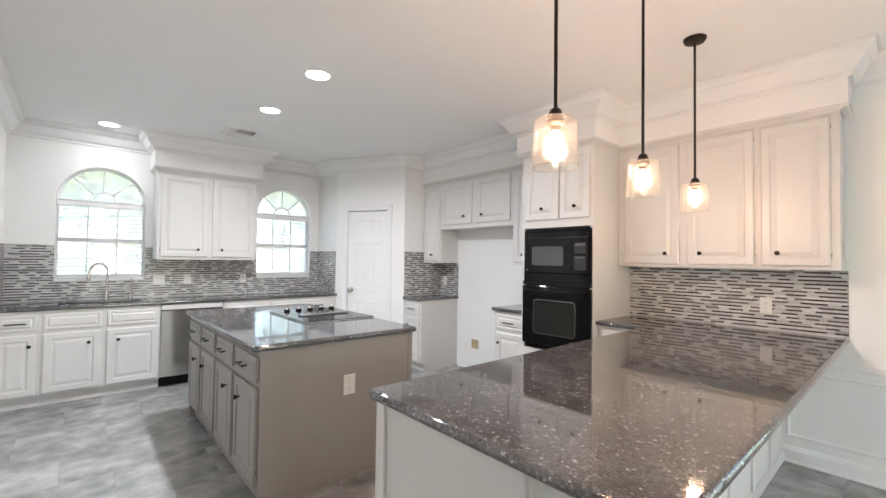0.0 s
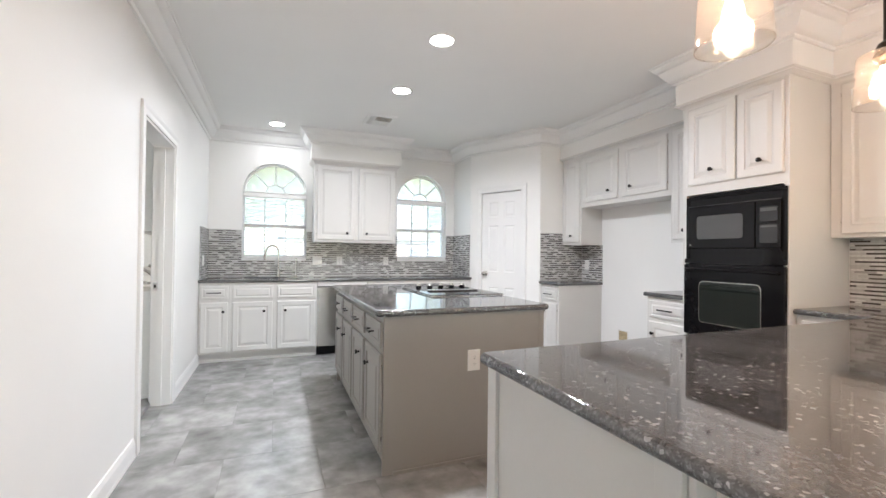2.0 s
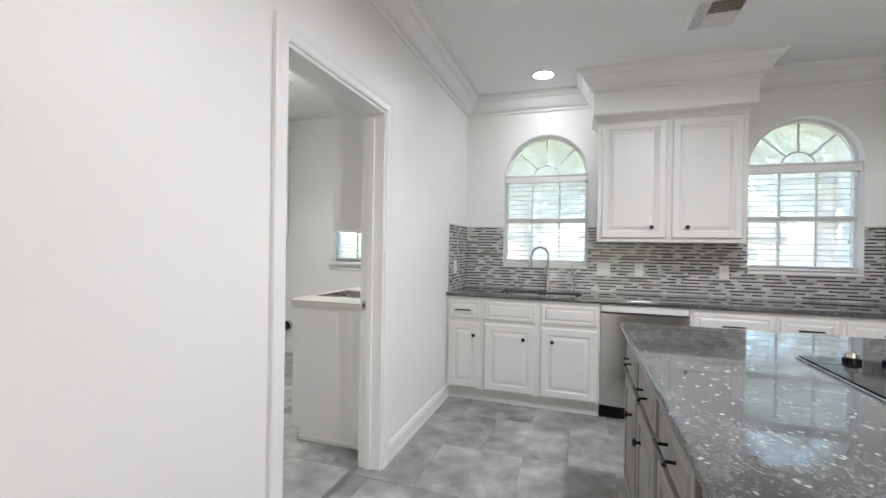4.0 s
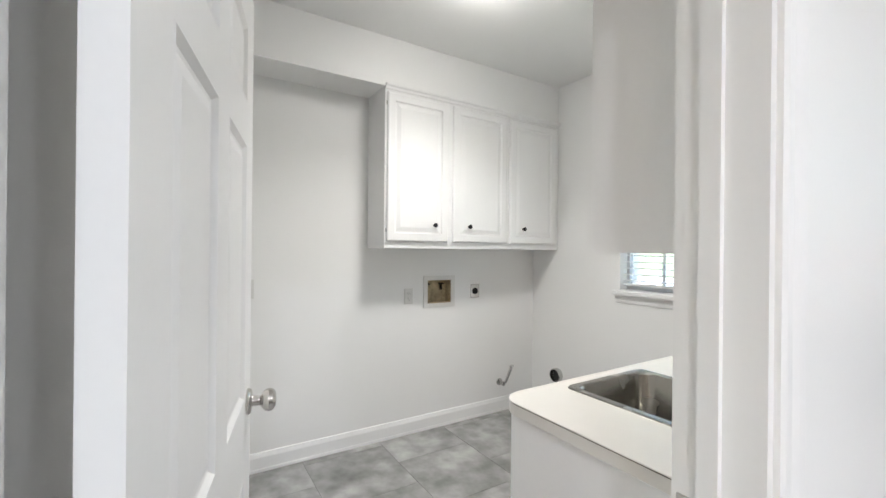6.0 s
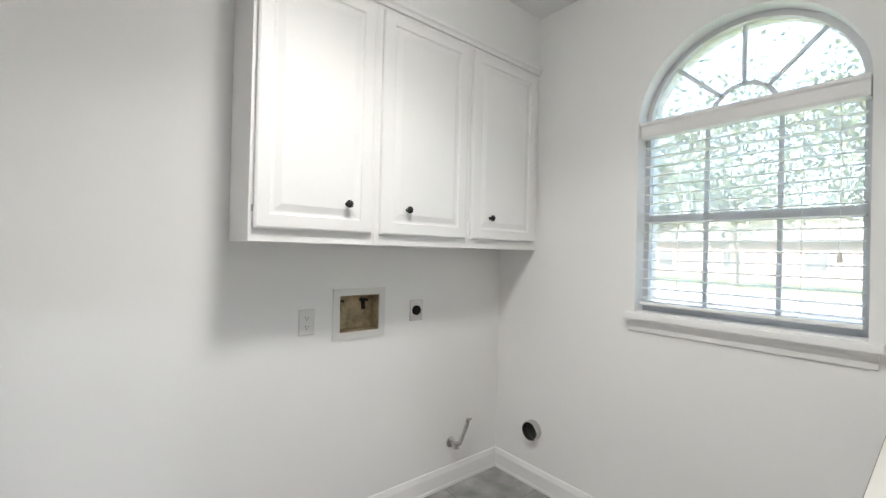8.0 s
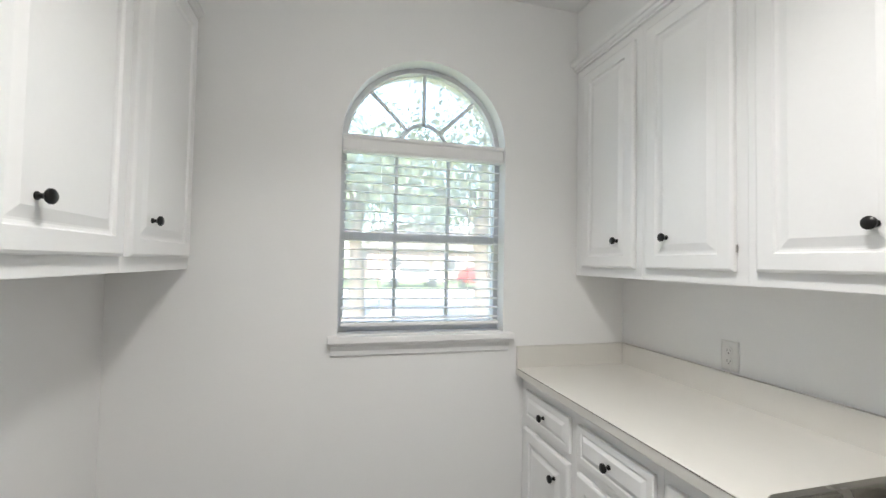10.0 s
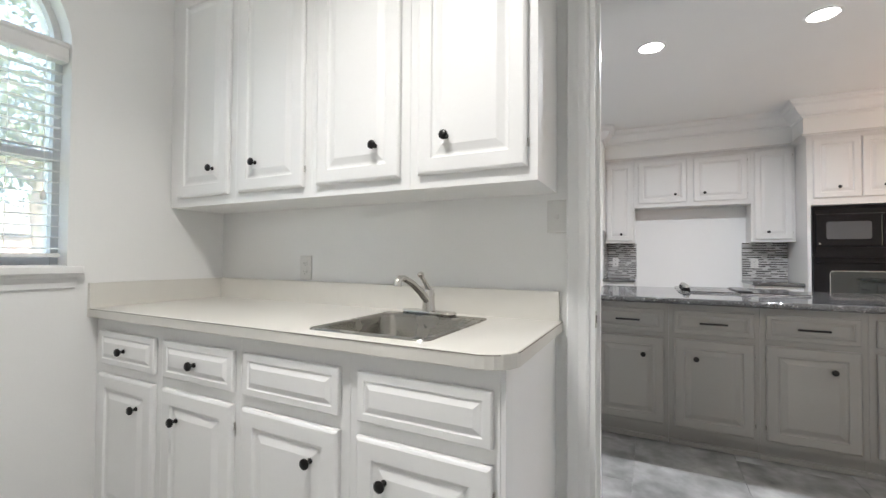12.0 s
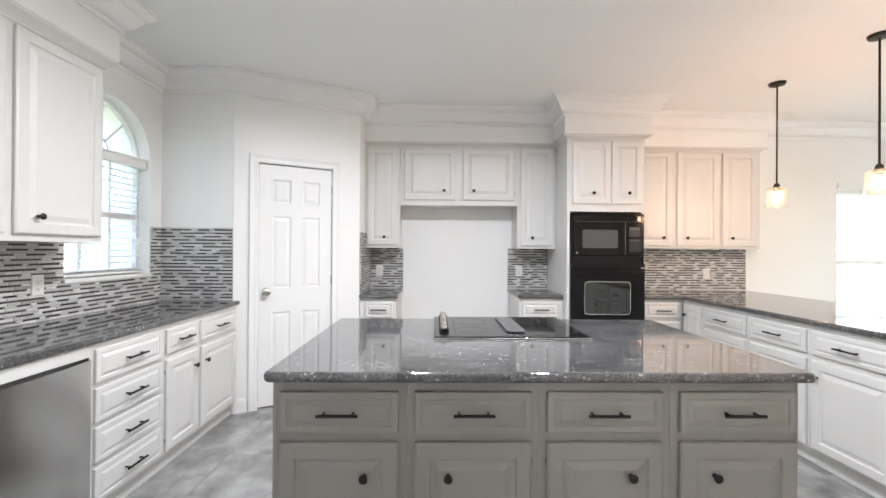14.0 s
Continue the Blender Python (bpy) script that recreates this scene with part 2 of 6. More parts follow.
LAMINATE = material("laminate", (0.70, 0.68, 0.635), 0.36, vary=0.02, scale=14, fine=260, bump=0.02)
SEAM = material("laminate_seam", (0.12, 0.1, 0.075), 0.6, vary=0.2, scale=8, fine=90, bump=0.0)
PLASTIC = material("white_plastic", (0.72, 0.715, 0.695), 0.38, vary=0.01, scale=8, fine=90, bump=0.0)
DUCT = material("duct_lining", (0.26, 0.18, 0.085), 0.7, vary=0.2, scale=12, fine=60, bump=0.0)
DARK = material("dark_slot", (0.02, 0.02, 0.02), 0.6, vary=0.1, bump=0.0)
RAWBOX = material("yellowed_box", (0.42, 0.34, 0.21), 0.7, vary=0.45, scale=14, fine=60, bump=0.1)
BLIND = material("blind_slat", (0.82, 0.82, 0.81), 0.4, vary=0.015, scale=9, fine=90, bump=0.02)
SASH = material("window_sash", (0.66, 0.67, 0.675), 0.4, vary=0.05, scale=9, fine=90, bump=0.02)
DOOR_PANE = glass("door_pane_glass", (0.93, 0.97, 0.95), 0.0, 0.1)
# The milky veil in these two panes stands in for window glare.
PANE = glass("pane_glass", (0.97, 0.965, 0.945), 0.0, 0.32)
GLARE_PANE = glass("glare_pane_glass", (0.97, 0.975, 0.955), 0.0, 0.55)
SHADE = glass("shade_glass", (0.98, 0.97, 0.95), 0.02, 0.009)
BULB = emitter("bulb_glow", (1.0, 0.82, 0.6), 3.0)
CAN_GLOW = emitter("can_glow", (1.0, 0.97, 0.93), 3.0)
GRASS = material("lawn", (0.1, 0.135, 0.055), 0.9, vary=0.4, scale=0.6, fine=9, bump=0.5)
ROAD = material("concrete_road", (0.34, 0.33, 0.31), 0.85, vary=0.12, scale=0.5, fine=20, bump=0.2)
LEAF = material("leaf", (0.095, 0.12, 0.065), 0.6, vary=0.5, scale=1.5, fine=9, bump=0.0)
BARK = material("bark", (0.12, 0.1, 0.08), 0.9, vary=0.3, scale=5, fine=30, bump=0.6)
BRICK = material("far_brick", (0.36, 0.27, 0.23), 0.85, vary=0.2, scale=3, fine=25, bump=0.3)
RED = material("red_car_paint", (0.45, 0.03, 0.025), 0.25, vary=0.05, scale=3, fine=30, bump=0.0)
ROOFING = material("shingle", (0.13, 0.12, 0.11), 0.9, vary=0.2, scale=3, fine=20, bump=0.4)


# ---- mesh helpers ----
def finish(bm, name, mat, parent=None, label="", smooth=False):
    bmesh.ops.recalc_face_normals(bm, faces=bm.faces)
    me = bpy.data.meshes.new(name)
    bm.to_mesh(me)
    bm.free()
    me.materials.append(mat)
    if smooth:
        for p in me.polygons:
            p.use_smooth = True
        me.set_sharp_from_angle(angle=radians(40))
    ob = new(name, me)
    if parent:
        ob.parent = parent
    if label:
        ob["label"] = label
    return ob


def part(name, bm, mat, parent, label="", smooth=False):
    return finish(bm, name, mat, parent, label, smooth)


def thing(name, label, category, m=None, group="", kind=""):
    ob = tagged(new(name), label, category, group, kind)
    ob.empty_display_size = 0.1
    ob.matrix_world = m or Matrix()
    return ob


def box(bm, x0, x1, y0, y1, z0, z1, bev=0.0, seg=2):
    vs = [bm.verts.new(p) for p in ((x0, y0, z0), (x1, y0, z0), (x1, y1, z0), (x0, y1, z0), (x0, y0, z1), (x1, y0, z1), (x1, y1, z1), (x0, y1, z1))]
    fs = [bm.faces.new([vs[k] for k in q]) for q in ((0, 3, 2, 1), (4, 5, 6, 7), (0, 1, 5, 4), (1, 2, 6, 5), (2, 3, 7, 6), (3, 0, 4, 7))]
    if bev:
        es = list({e for f in fs for e in f.edges})
        bmesh.ops.bevel(bm, geom=es, offset=bev, segments=seg, affect="EDGES", profile=0.5)
    return bm


def boxes(*rows, bev=0.0):
    bm = bmesh.new()
    for r in rows:
        box(bm, *r, bev=bev)
    return bm


def lathe(profile, seg=20, m=None, bm=None):
    """Surface of revolution of (radius, height) pairs about z."""
    bm = bm or bmesh.new()
    m = m or Matrix()
    rings = []
    for r, z in profile:
        if r < 1e-6:
            rings.append([bm.verts.new(m @ Vector((0, 0, z)))])
        else:
            rings.append([bm.verts.new(m @ Vector((r * math.cos(2 * math.pi * k / seg), r * math.sin(2 * math.pi * k / seg), z))) for k in range(seg)])
    for a, b in zip(rings, rings[1:]):
        for k in range(seg):
            q = [a[k % len(a)], a[(k + 1) % len(a)], b[(k + 1) % len(b)], b[k % len(b)]]
            q = list(dict.fromkeys(q))
            if len(q) > 2:
                bm.faces.new(q)
    return bm


def tube(points, radius, seg=10, bm=None):
    """A round tube along a line of points."""
    bm = bm or bmesh.new()
    pts = [Vector(p) for p in points]
    rings = []
    side = None
    for k, p in enumerate(pts):
        d = (pts[min(k + 1, len(pts) - 1)] - pts[max(k - 1, 0)]).normalized()
        ref = side if side and abs(side.dot(d)) < 0.95 else (Vector((0, 0, 1)) if abs(d.z) < 0.9 else Vector((1, 0, 0)))
        u = (ref - d * ref.dot(d)).normalized()
        side = u
        v = d.cross(u)
        r = radius[k] if isinstance(radius, (list, tuple)) else radius
        rings.append([bm.verts.new(p + r * (math.cos(2 * math.pi * j / seg) * u + math.sin(2 * math.pi * j / seg) * v)) for j in range(seg)])
    for a, b in zip(rings, rings[1:]):
        for j in range(seg):
            bm.faces.new((a[j], a[(j + 1) % seg], b[(j + 1) % seg], b[j]))
    bm.faces.new(rings[0])
    bm.faces.new(rings[-1])
    return bm


def sweep(path, profile, put, closed=False, bm=None):
    """Runs a profile of (offset to the left of the path, height) along a flat path with mitred corners; put maps (u, v, w) to the world."""
    bm = bm or bmesh.new()
    pts = [Vector(p) for p in path]
    n = len(pts)
    rings = []
    for k, p in enumerate(pts):
        ends = []
        if closed or k > 0:
            ends.append((p - pts[k - 1]).normalized())
        if closed or k < n - 1:
            ends.append((pts[(k + 1) % n] - p).normalized())
        nrm = [Vector((-d.y, d.x)) for d in ends]
        if len(nrm) == 2:
            s = nrm[0] + nrm[1]
            off = s / max(0.2, s.dot(nrm[0]))
        else:
            off = nrm[0]
        rings.append([bm.verts.new(put(p.x + off.x * o, p.y + off.y * o, w)) for o, w in profile])
    pairs = list(zip(rings, rings[1:])) + ([(rings[-1], rings[0])] if closed else [])
    for a, b in pairs:
        for j in range(len(profile)):
            j2 = (j + 1) % len(profile)
            bm.faces.new((a[j], b[j], b[j2], a[j2]))
    if not closed:
        bm.faces.new(rings[0])
        bm.faces.new(list(reversed(rings[-1])))
    return bm


def slab(xs, ys, z0, z1, skip=(), corners=(), radius=0.04, bev=0.012):
    """A flat slab on a grid of cells, some left out, with rounded upright corners and eased edges."""
    bm = bmesh.new()
    grid = {}
    for i, x in enumerate(xs):
        for j, y in enumerate(ys):
            grid[i, j] = (x, y)
    cells = [(i, j) for i in range(len(xs) - 1) for j in range(len(ys) - 1) if (i, j) not in skip]
    vt = {}

    def v(i, j, z):
        if (i, j, z) not in vt:
            vt[i, j, z] = bm.verts.new((*grid[i, j], z))
        return vt[i, j, z]
    for i, j in cells:
        bm.faces.new((v(i, j, z1), v(i + 1, j, z1), v(i + 1, j + 1, z1), v(i, j + 1, z1)))
        bm.faces.new((v(i, j, z0), v(i, j + 1, z0), v(i + 1, j + 1, z0), v(i + 1, j, z0)))
        for (a, b), (p, q) in ((((i, j), (i + 1, j)), (i, j - 1)), (((i + 1, j), (i + 1, j + 1)), (i + 1, j)), (((i + 1, j + 1), (i, j + 1)), (i, j + 1)), (((i, j + 1), (i, j)), (i - 1, j))):
            if (p, q) not in cells:
                bm.faces.new((v(*a, z0), v(*b, z0), v(*b, z1), v(*a, z1)))
    if corners:
        es = [e for e in bm.edges if abs(e.verts[0].co.z - e.verts[1].co.z) > 0.001 and any(abs(e.verts[0].co.x - cx) < 1e-4 and abs(e.verts[0].co.y - cy) < 1e-4 for cx, cy in corners)]
        bmesh.ops.bevel(bm, geom=es, offset=radius, segments=6, affect="EDGES", profile=0.5)
    if bev:
        bmesh.ops.recalc_face_normals(bm, faces=bm.faces)
        es = [e for e in bm.edges if len(e.link_faces) == 2 and e.calc_face_angle() > 1.0 and abs(e.verts[0].co.z - e.verts[1].co.z) < 1e-5]
        bmesh.ops.bevel(bm, geom=es, offset=bev, segments=4, affect="EDGES", profile=0.5)
    return bm


def panel_mesh(x0, x1, z0, z1, back, loops, bm=None):
    """A front of concentric rectangles: loops of (inset, how far proud of back)."""
    bm = bm or bmesh.new()
    rings = []
    for inset, proud in loops:
        rings.append([bm.verts.new(p) for p in ((x0 + inset, back - proud, z0 + inset), (x1 - inset, back - proud, z0 + inset), (x1 - inset, back - proud, z1 - inset), (x0 + inset, back - proud, z1 - inset))])
    for a, b in zip(rings, rings[1:]):
        for k in range(4):
            bm.faces.new((a[k], a[(k + 1) % 4], b[(k + 1) % 4], b[k]))
    bm.faces.new(list(reversed(rings[0])))
    bm.faces.new(rings[-1])
    return bm


DOOR_LOOPS = [(0, 0), (0, 0.013), (0.003, 0.016), (0.009, 0.019), (0.052, 0.019), (0.056, 0.012), (0.063, 0.0105), (0.068, 0.011), (0.092, 0.0185), (0.095, 0.0185)]
FLAT_LOOPS = [(0, 0), (0, 0.013), (0.004, 0.017), (0.011, 0.02), (0.022, 0.02), (0.026, 0.014), (0.034, 0.016), (0.04, 0.011), (0.046, 0.0105), (0.05, 0.0105)]
DRAWER_LOOPS = [(0, 0), (0, 0.012), (0.003, 0.015), (0.022, 0.0155), (0.026, 0.012), (0.03, 0.0125), (0.044, 0.0185), (0.046, 0.0185)]


# ---- structure ----
CEIL_Z = 2.74
WX, WXL = -0.428, -0.56           # kitchen and laundry faces of the dividing wall
LW = -2.88                        # laundry far wall
NK, NL, NOUT = 5.87, 5.94, 6.16   # north wall: kitchen face, laundry face, outside
EX = 3.962                        # east wall
SY = -3.0                         # wall behind the start of the walk
LF = 0.03                         # laundry floor, a little above the kitchen
LS = 3.14                         # laundry south wall
DOOR_Y0, DOOR_Y1, DOOR_Z = 3.19, 4.042, 2.068
PA, PB = Vector((2.825, 5.292)), Vector((3.317, 4.372))   # pantry's slanted wall


def structure(ob, label, category):
    return tagged(ob, label, category, kind="structure")


def arched_wall(name, x0, x1, y0, y1, windows, label):
    """A wall along x with round-headed openings: (left, right, sill, spring)."""
    bm = bmesh.new()

    def quad(a, b, c, d):
        bm.faces.new([bm.verts.new((p[0], y0, p[1])) for p in (a, b, c, d)])
    x = x0
    for a, b, s, t in windows:
        quad((x, 0), (a, 0), (a, CEIL_Z + 0.1), (x, CEIL_Z + 0.1))
        quad((a, 0), (b, 0), (b, s), (a, s))
        r, c, n = (b - a) / 2, (a + b) / 2, 24
        for k in range(n):
            u0, u1 = math.pi - math.pi * k / n, math.pi - math.pi * (k + 1) / n
            p, q = (c + r * math.cos(u0), t + r * math.sin(u0)), (c + r * math.cos(u1), t + r * math.sin(u1))
            quad(p, q, (q[0], CEIL_Z + 0.1), (p[0], CEIL_Z + 0.1))
        x = b
    quad((x, 0), (x1, 0), (x1, CEIL_Z + 0.1), (x, CEIL_Z + 0.1))
    bmesh.ops.remove_doubles(bm, verts=bm.verts, dist=1e-5)
    front = list(bm.faces)
    got = bmesh.ops.extrude_face_region(bm, geom=front)
    for v in got["geom"]:
        if isinstance(v, bmesh.types.BMVert):
            v.co.y = y1
    return structure(finish(bm, name, WALL), label, "wall")


W1 = (-0.055, 0.712, 1.135, 1.976)
W2 = (1.944, 2.695, 1.135, 1.99)
W3 = (-2.012, -1.235, 1.108, 1.985)
arched_wall("wall_north", WX - 0.05, EX + 0.2, NK, NOUT, [W1, W2], "smooth white painted wall with two round-headed windows")
arched_wall("wall_laundry_north", LW - 0.2, WX - 0.05, NL, NOUT, [W3], "smooth off-white painted wall with a round-headed window")
structure(finish(boxes((WXL, WX, SY - 0.2, DOOR_Y0, 0, CEIL_Z + 0.1), (WXL, WX, DOOR_Y1, NL, 0, CEIL_Z + 0.1), (WXL, WX, DOOR_Y0, DOOR_Y1, DOOR_Z, CEIL_Z + 0.1)), "wall_west", WALL),
          "smooth white painted wall with a doorway to the laundry", "wall")
structure(finish(boxes((LW - 0.2, LW, LS - 0.2, 4.852, 0, CEIL_Z + 0.1), (LW - 0.2, LW, 5.064, NL, 0, CEIL_Z + 0.1), (LW - 0.2, LW, 4.852, 5.064, 0, 0.974), (LW - 0.2, LW, 4.852, 5.064, 1.15, CEIL_Z + 0.1)), "wall_laundry_west", WALL), "smooth off-white painted laundry wall", "wall")
structure(finish(boxes((LW, WXL, LS - 0.2, LS, 0, CEIL_Z + 0.1)), "wall_laundry_south", WALL), "plain off-white painted laundry wall", "wall")
EW = (-2.3, -0.757, 0.42, 2.03)
structure(finish(boxes((EX, EX + 0.2, EW[1], NK, 0, CEIL_Z + 0.1), (EX, EX + 0.2, SY, EW[0], 0, CEIL_Z + 0.1), (EX, EX + 0.2, EW[0], EW[1], 0, EW[2]), (EX, EX + 0.2, EW[0], EW[1], EW[3], CEIL_Z + 0.1)), "wall_east", WALL),
          "smooth white painted wall behind cabinets and peninsula", "wall")
GD = (0.6, 2.6, 2.1)  # unseen glazed doors behind the start of the walk, added to let in daylight
structure(finish(boxes((WX, GD[0], SY - 0.2, SY, 0, CEIL_Z + 0.1), (GD[1], EX + 0.2, SY - 0.2, SY, 0, CEIL_Z + 0.1), (GD[0], GD[1], SY - 0.2, SY, GD[2], CEIL_Z + 0.1)), "wall_south", WALL), "plain white painted wall with added unseen glazed doors", "wall")

# pantry in the corner: short side, slanted front with a door, short return
slant = (PB - PA).normalized()
inward = Vector((-slant.y, slant.x))  # towards the pantry
PD0 = (Vector((2.897, 5.121)) - PA).length
PD1 = PD0 + 0.605
PL = (PB - PA).length
PM = Matrix.Translation((PA.x, PA.y, 0)) @ Matrix.Rotation(math.atan2(slant.y, slant.x), 4, "Z")  # x along the slant, y into the pantry
pw = boxes((0, PD0, 0, 0.1, 0, CEIL_Z + 0.05), (PD1, PL, 0, 0.1, 0, CEIL_Z + 0.05), (PD0, PD1, 0, 0.1, 2.045, CEIL_Z + 0.05))
bmesh.ops.transform(pw, matrix=PM, verts=pw.verts)
structure(finish(pw, "wall_pantry", WALL), "slanted white painted wall round a pantry door", "wall")
structure(finish(boxes((PA.x, PA.x + 0.09, PA.y + 0.003, NK, 0, CEIL_Z + 0.05)), "wall_pantry_side", WALL), "short white painted wall beside the worktop", "wall")
structure(finish(boxes((PB.x + 0.003, EX, PB.y, PB.y + 0.09, 0, CEIL_Z + 0.05)), "wall_pantry_return", WALL), "short white painted return wall", "wall")

structure(finish(boxes((WX - 0.05, EX + 0.2, SY - 0.2, NOUT, CEIL_Z, CEIL_Z + 0.12)), "ceiling", CEIL), "smooth pale ceiling with recessed lights", "ceiling")
structure(finish(boxes((LW - 0.2, WX - 0.05, LS - 0.2, NOUT, CEIL_Z, CEIL_Z + 0.12)), "ceiling_laundry", CEIL), "smooth pale laundry ceiling", "ceiling")

# Unseen eave, added to hold back direct sky and sun from the south.
structure(finish(boxes((WX - 0.4, EX + 0.6, SY - 1.3, SY - 0.2, CEIL_Z - 0.14, CEIL_Z)), "eave", TRIM), "unseen white eave added to cut sky light through the glazed doors", "eave")

# soffits above the cabinets
SOFF = 2.40
structure(finish(boxes((0.735, 1.885, 5.5, NK, SOFF, CEIL_Z)), "soffit_north", WALL), "white boxed soffit above the cabinets", "soffit")
structure(finish(boxes((3.61, EX, 2.48, PB.y, SOFF, CEIL_Z), (3.255, EX, 1.68, 2.48, SOFF, CEIL_Z), (3.69, EX, 0.24, 1.68, SOFF, CEIL_Z)), "soffit_east", WALL), "white boxed soffit stepping over the oven tower", "soffit")
structure(finish(boxes((LW, -2.603, 3.52, NL, 2.425, CEIL_Z)), "soffit_laundry_west", WALL), "off-white boxed soffit above the laundry cabinets", "soffit")
structure(finish(boxes((-0.843, WXL, 4.15, NL, 2.43, CEIL_Z)), "soffit_laundry_east", WALL), "off-white boxed soffit above the laundry cabinets", "soffit")

flat = lambda u, v, w: (u, v, w)
CROWN = [(0, -0.165), (0.014, -0.165), (0.02, -0.155), (0.018, -0.143), (0.03, -0.137), (0.05, -0.118), (0.072, -0.088), (0.086, -0.066), (0.09, -0.056), (0.104, -0.05), (0.116, -0.034), (0.126, -0.026), (0.128, -0.014), (0.14, -0.012), (0.14, -0.001), (0, -0.001)]
CROWN_Z = [(o, CEIL_Z + w) for o, w in CROWN]
# the room lies to the left of these lines
crown_line = [(0.735, NK), (0.735, 5.5), (1.885, 5.5), (1.885, NK), (PA.x, NK), (PA.x, PA.y), (PB.x, PB.y), (3.61, PB.y), (3.61, 2.48), (3.255, 2.48), (3.255, 1.68), (3.69, 1.68), (3.69, 0.24), (EX, 0.24), (EX, SY), (WX, SY), (WX, NK)]
structure(finish(sweep(list(reversed(crown_line)), CROWN_Z, flat, closed=True), "crown_molding", TRIM, smooth=True), "white stepped crown moulding along the ceiling", "moulding")

BASE = [(0, 0.0), (0.017, 0.0), (0.017, 0.015), (0.014, 0.02), (0.013, 0.085), (0.009, 0.1), (0.006, 0.112), (0, 0.115)]
for pts in ([(WX, 5.30), (WX, DOOR_Y1 + 0.088)], [(WX, DOOR_Y0 - 0.088), (WX, SY), (EX, SY), (EX, 0.63)], [(EX, 2.9), (EX, 4.0)], [(-1.09, NL), (LW, NL), (LW, 3.53)],
            [(LW + 0.5, LS), (WXL, LS)], [tuple(PA + slant * (PD0 - 0.08)), tuple(PA + slant * 0.002)], [tuple(PB), tuple(PA + slant * (PD1 + 0.08))]):
    lift = LF if pts[0][0] < -0.6 else 0.0
    structure(finish(sweep(pts, [(o, z + lift) for o, z in BASE], flat), "baseboard", TRIM), "white painted baseboard along the wall", "baseboard")

# ---- door casings and doors ----
CASING = [(0, 0), (0, 0.012), (0.01, 0.016), (0.035, 0.014), (0.052, 0.018), (0.067, 0.02), (0.073, 0.017), (0.073, 0)]


def casing(name, a, b, top, put, label):
    """Moulded trim round an opening from a to b along the wall."""
    line = [(b, 0.0), (b, top), (a, top), (a, 0.0)]
    prof = [(-o, w) for o, w in CASING]
    return structure(finish(sweep(line, prof, put), name, TRIM), label, "door casing")


casing("door_casing", DOOR_Y0, DOOR_Y1, DOOR_Z, lambda u, v, w: (WX + 0.001 + w, u, v), "white moulded casing round the laundry doorway")
casing("door_casing", DOOR_Y0, DOOR_Y1, DOOR_Z, lambda u, v, w: (WXL - 0.001 - w, u, v), "white moulded casing round the laundry doorway")
structure(finish(boxes((WXL - 0.004, WX + 0.004, DOOR_Y1 - 0.018, DOOR_Y1 + 0.003, 0, DOOR_Z), (WXL - 0.004, WX + 0.004, DOOR_Y0 - 0.003, DOOR_Y0 + 0.004, 0, DOOR_Z), (WXL - 0.004, WX + 0.004, DOOR_Y0 + 0.004, DOOR_Y1 - 0.018, DOOR_Z - 0.018, DOOR_Z + 0.003),
                      (-0.518, -0.485, DOOR_Y1 - 0.03, DOOR_Y1 - 0.018, 0, DOOR_Z - 0.018)), "door_jamb", TRIM), "white painted jamb lining the doorway", "door jamb")
sp = thing("strike_plate", "small satin metal strike plate on the door jamb", "strike plate", Matrix.Translation((-0.54, DOOR_Y1 - 0.018, 0.945)))
part("plate", boxes((-0.014, 0.014, -0.003, 0, -0.028, 0.028)), CHROME, sp)
part("latch_hole", boxes((-0.007, 0.007, -0.0036, -0.003, -0.012, 0.012)), DARK, sp)

put_p = lambda u, v, w: PM @ Vector((u, -0.001 - w, v))
casing("door_casing", PD0, PD1, 2.045, put_p, "white moulded casing round the pantry door")

PANEL6 = [(0, 0.0), (0.004, 0.001), (0.014, -0.008), (0.02, -0.009), (0.045, -0.003), (0.047, -0.003)]


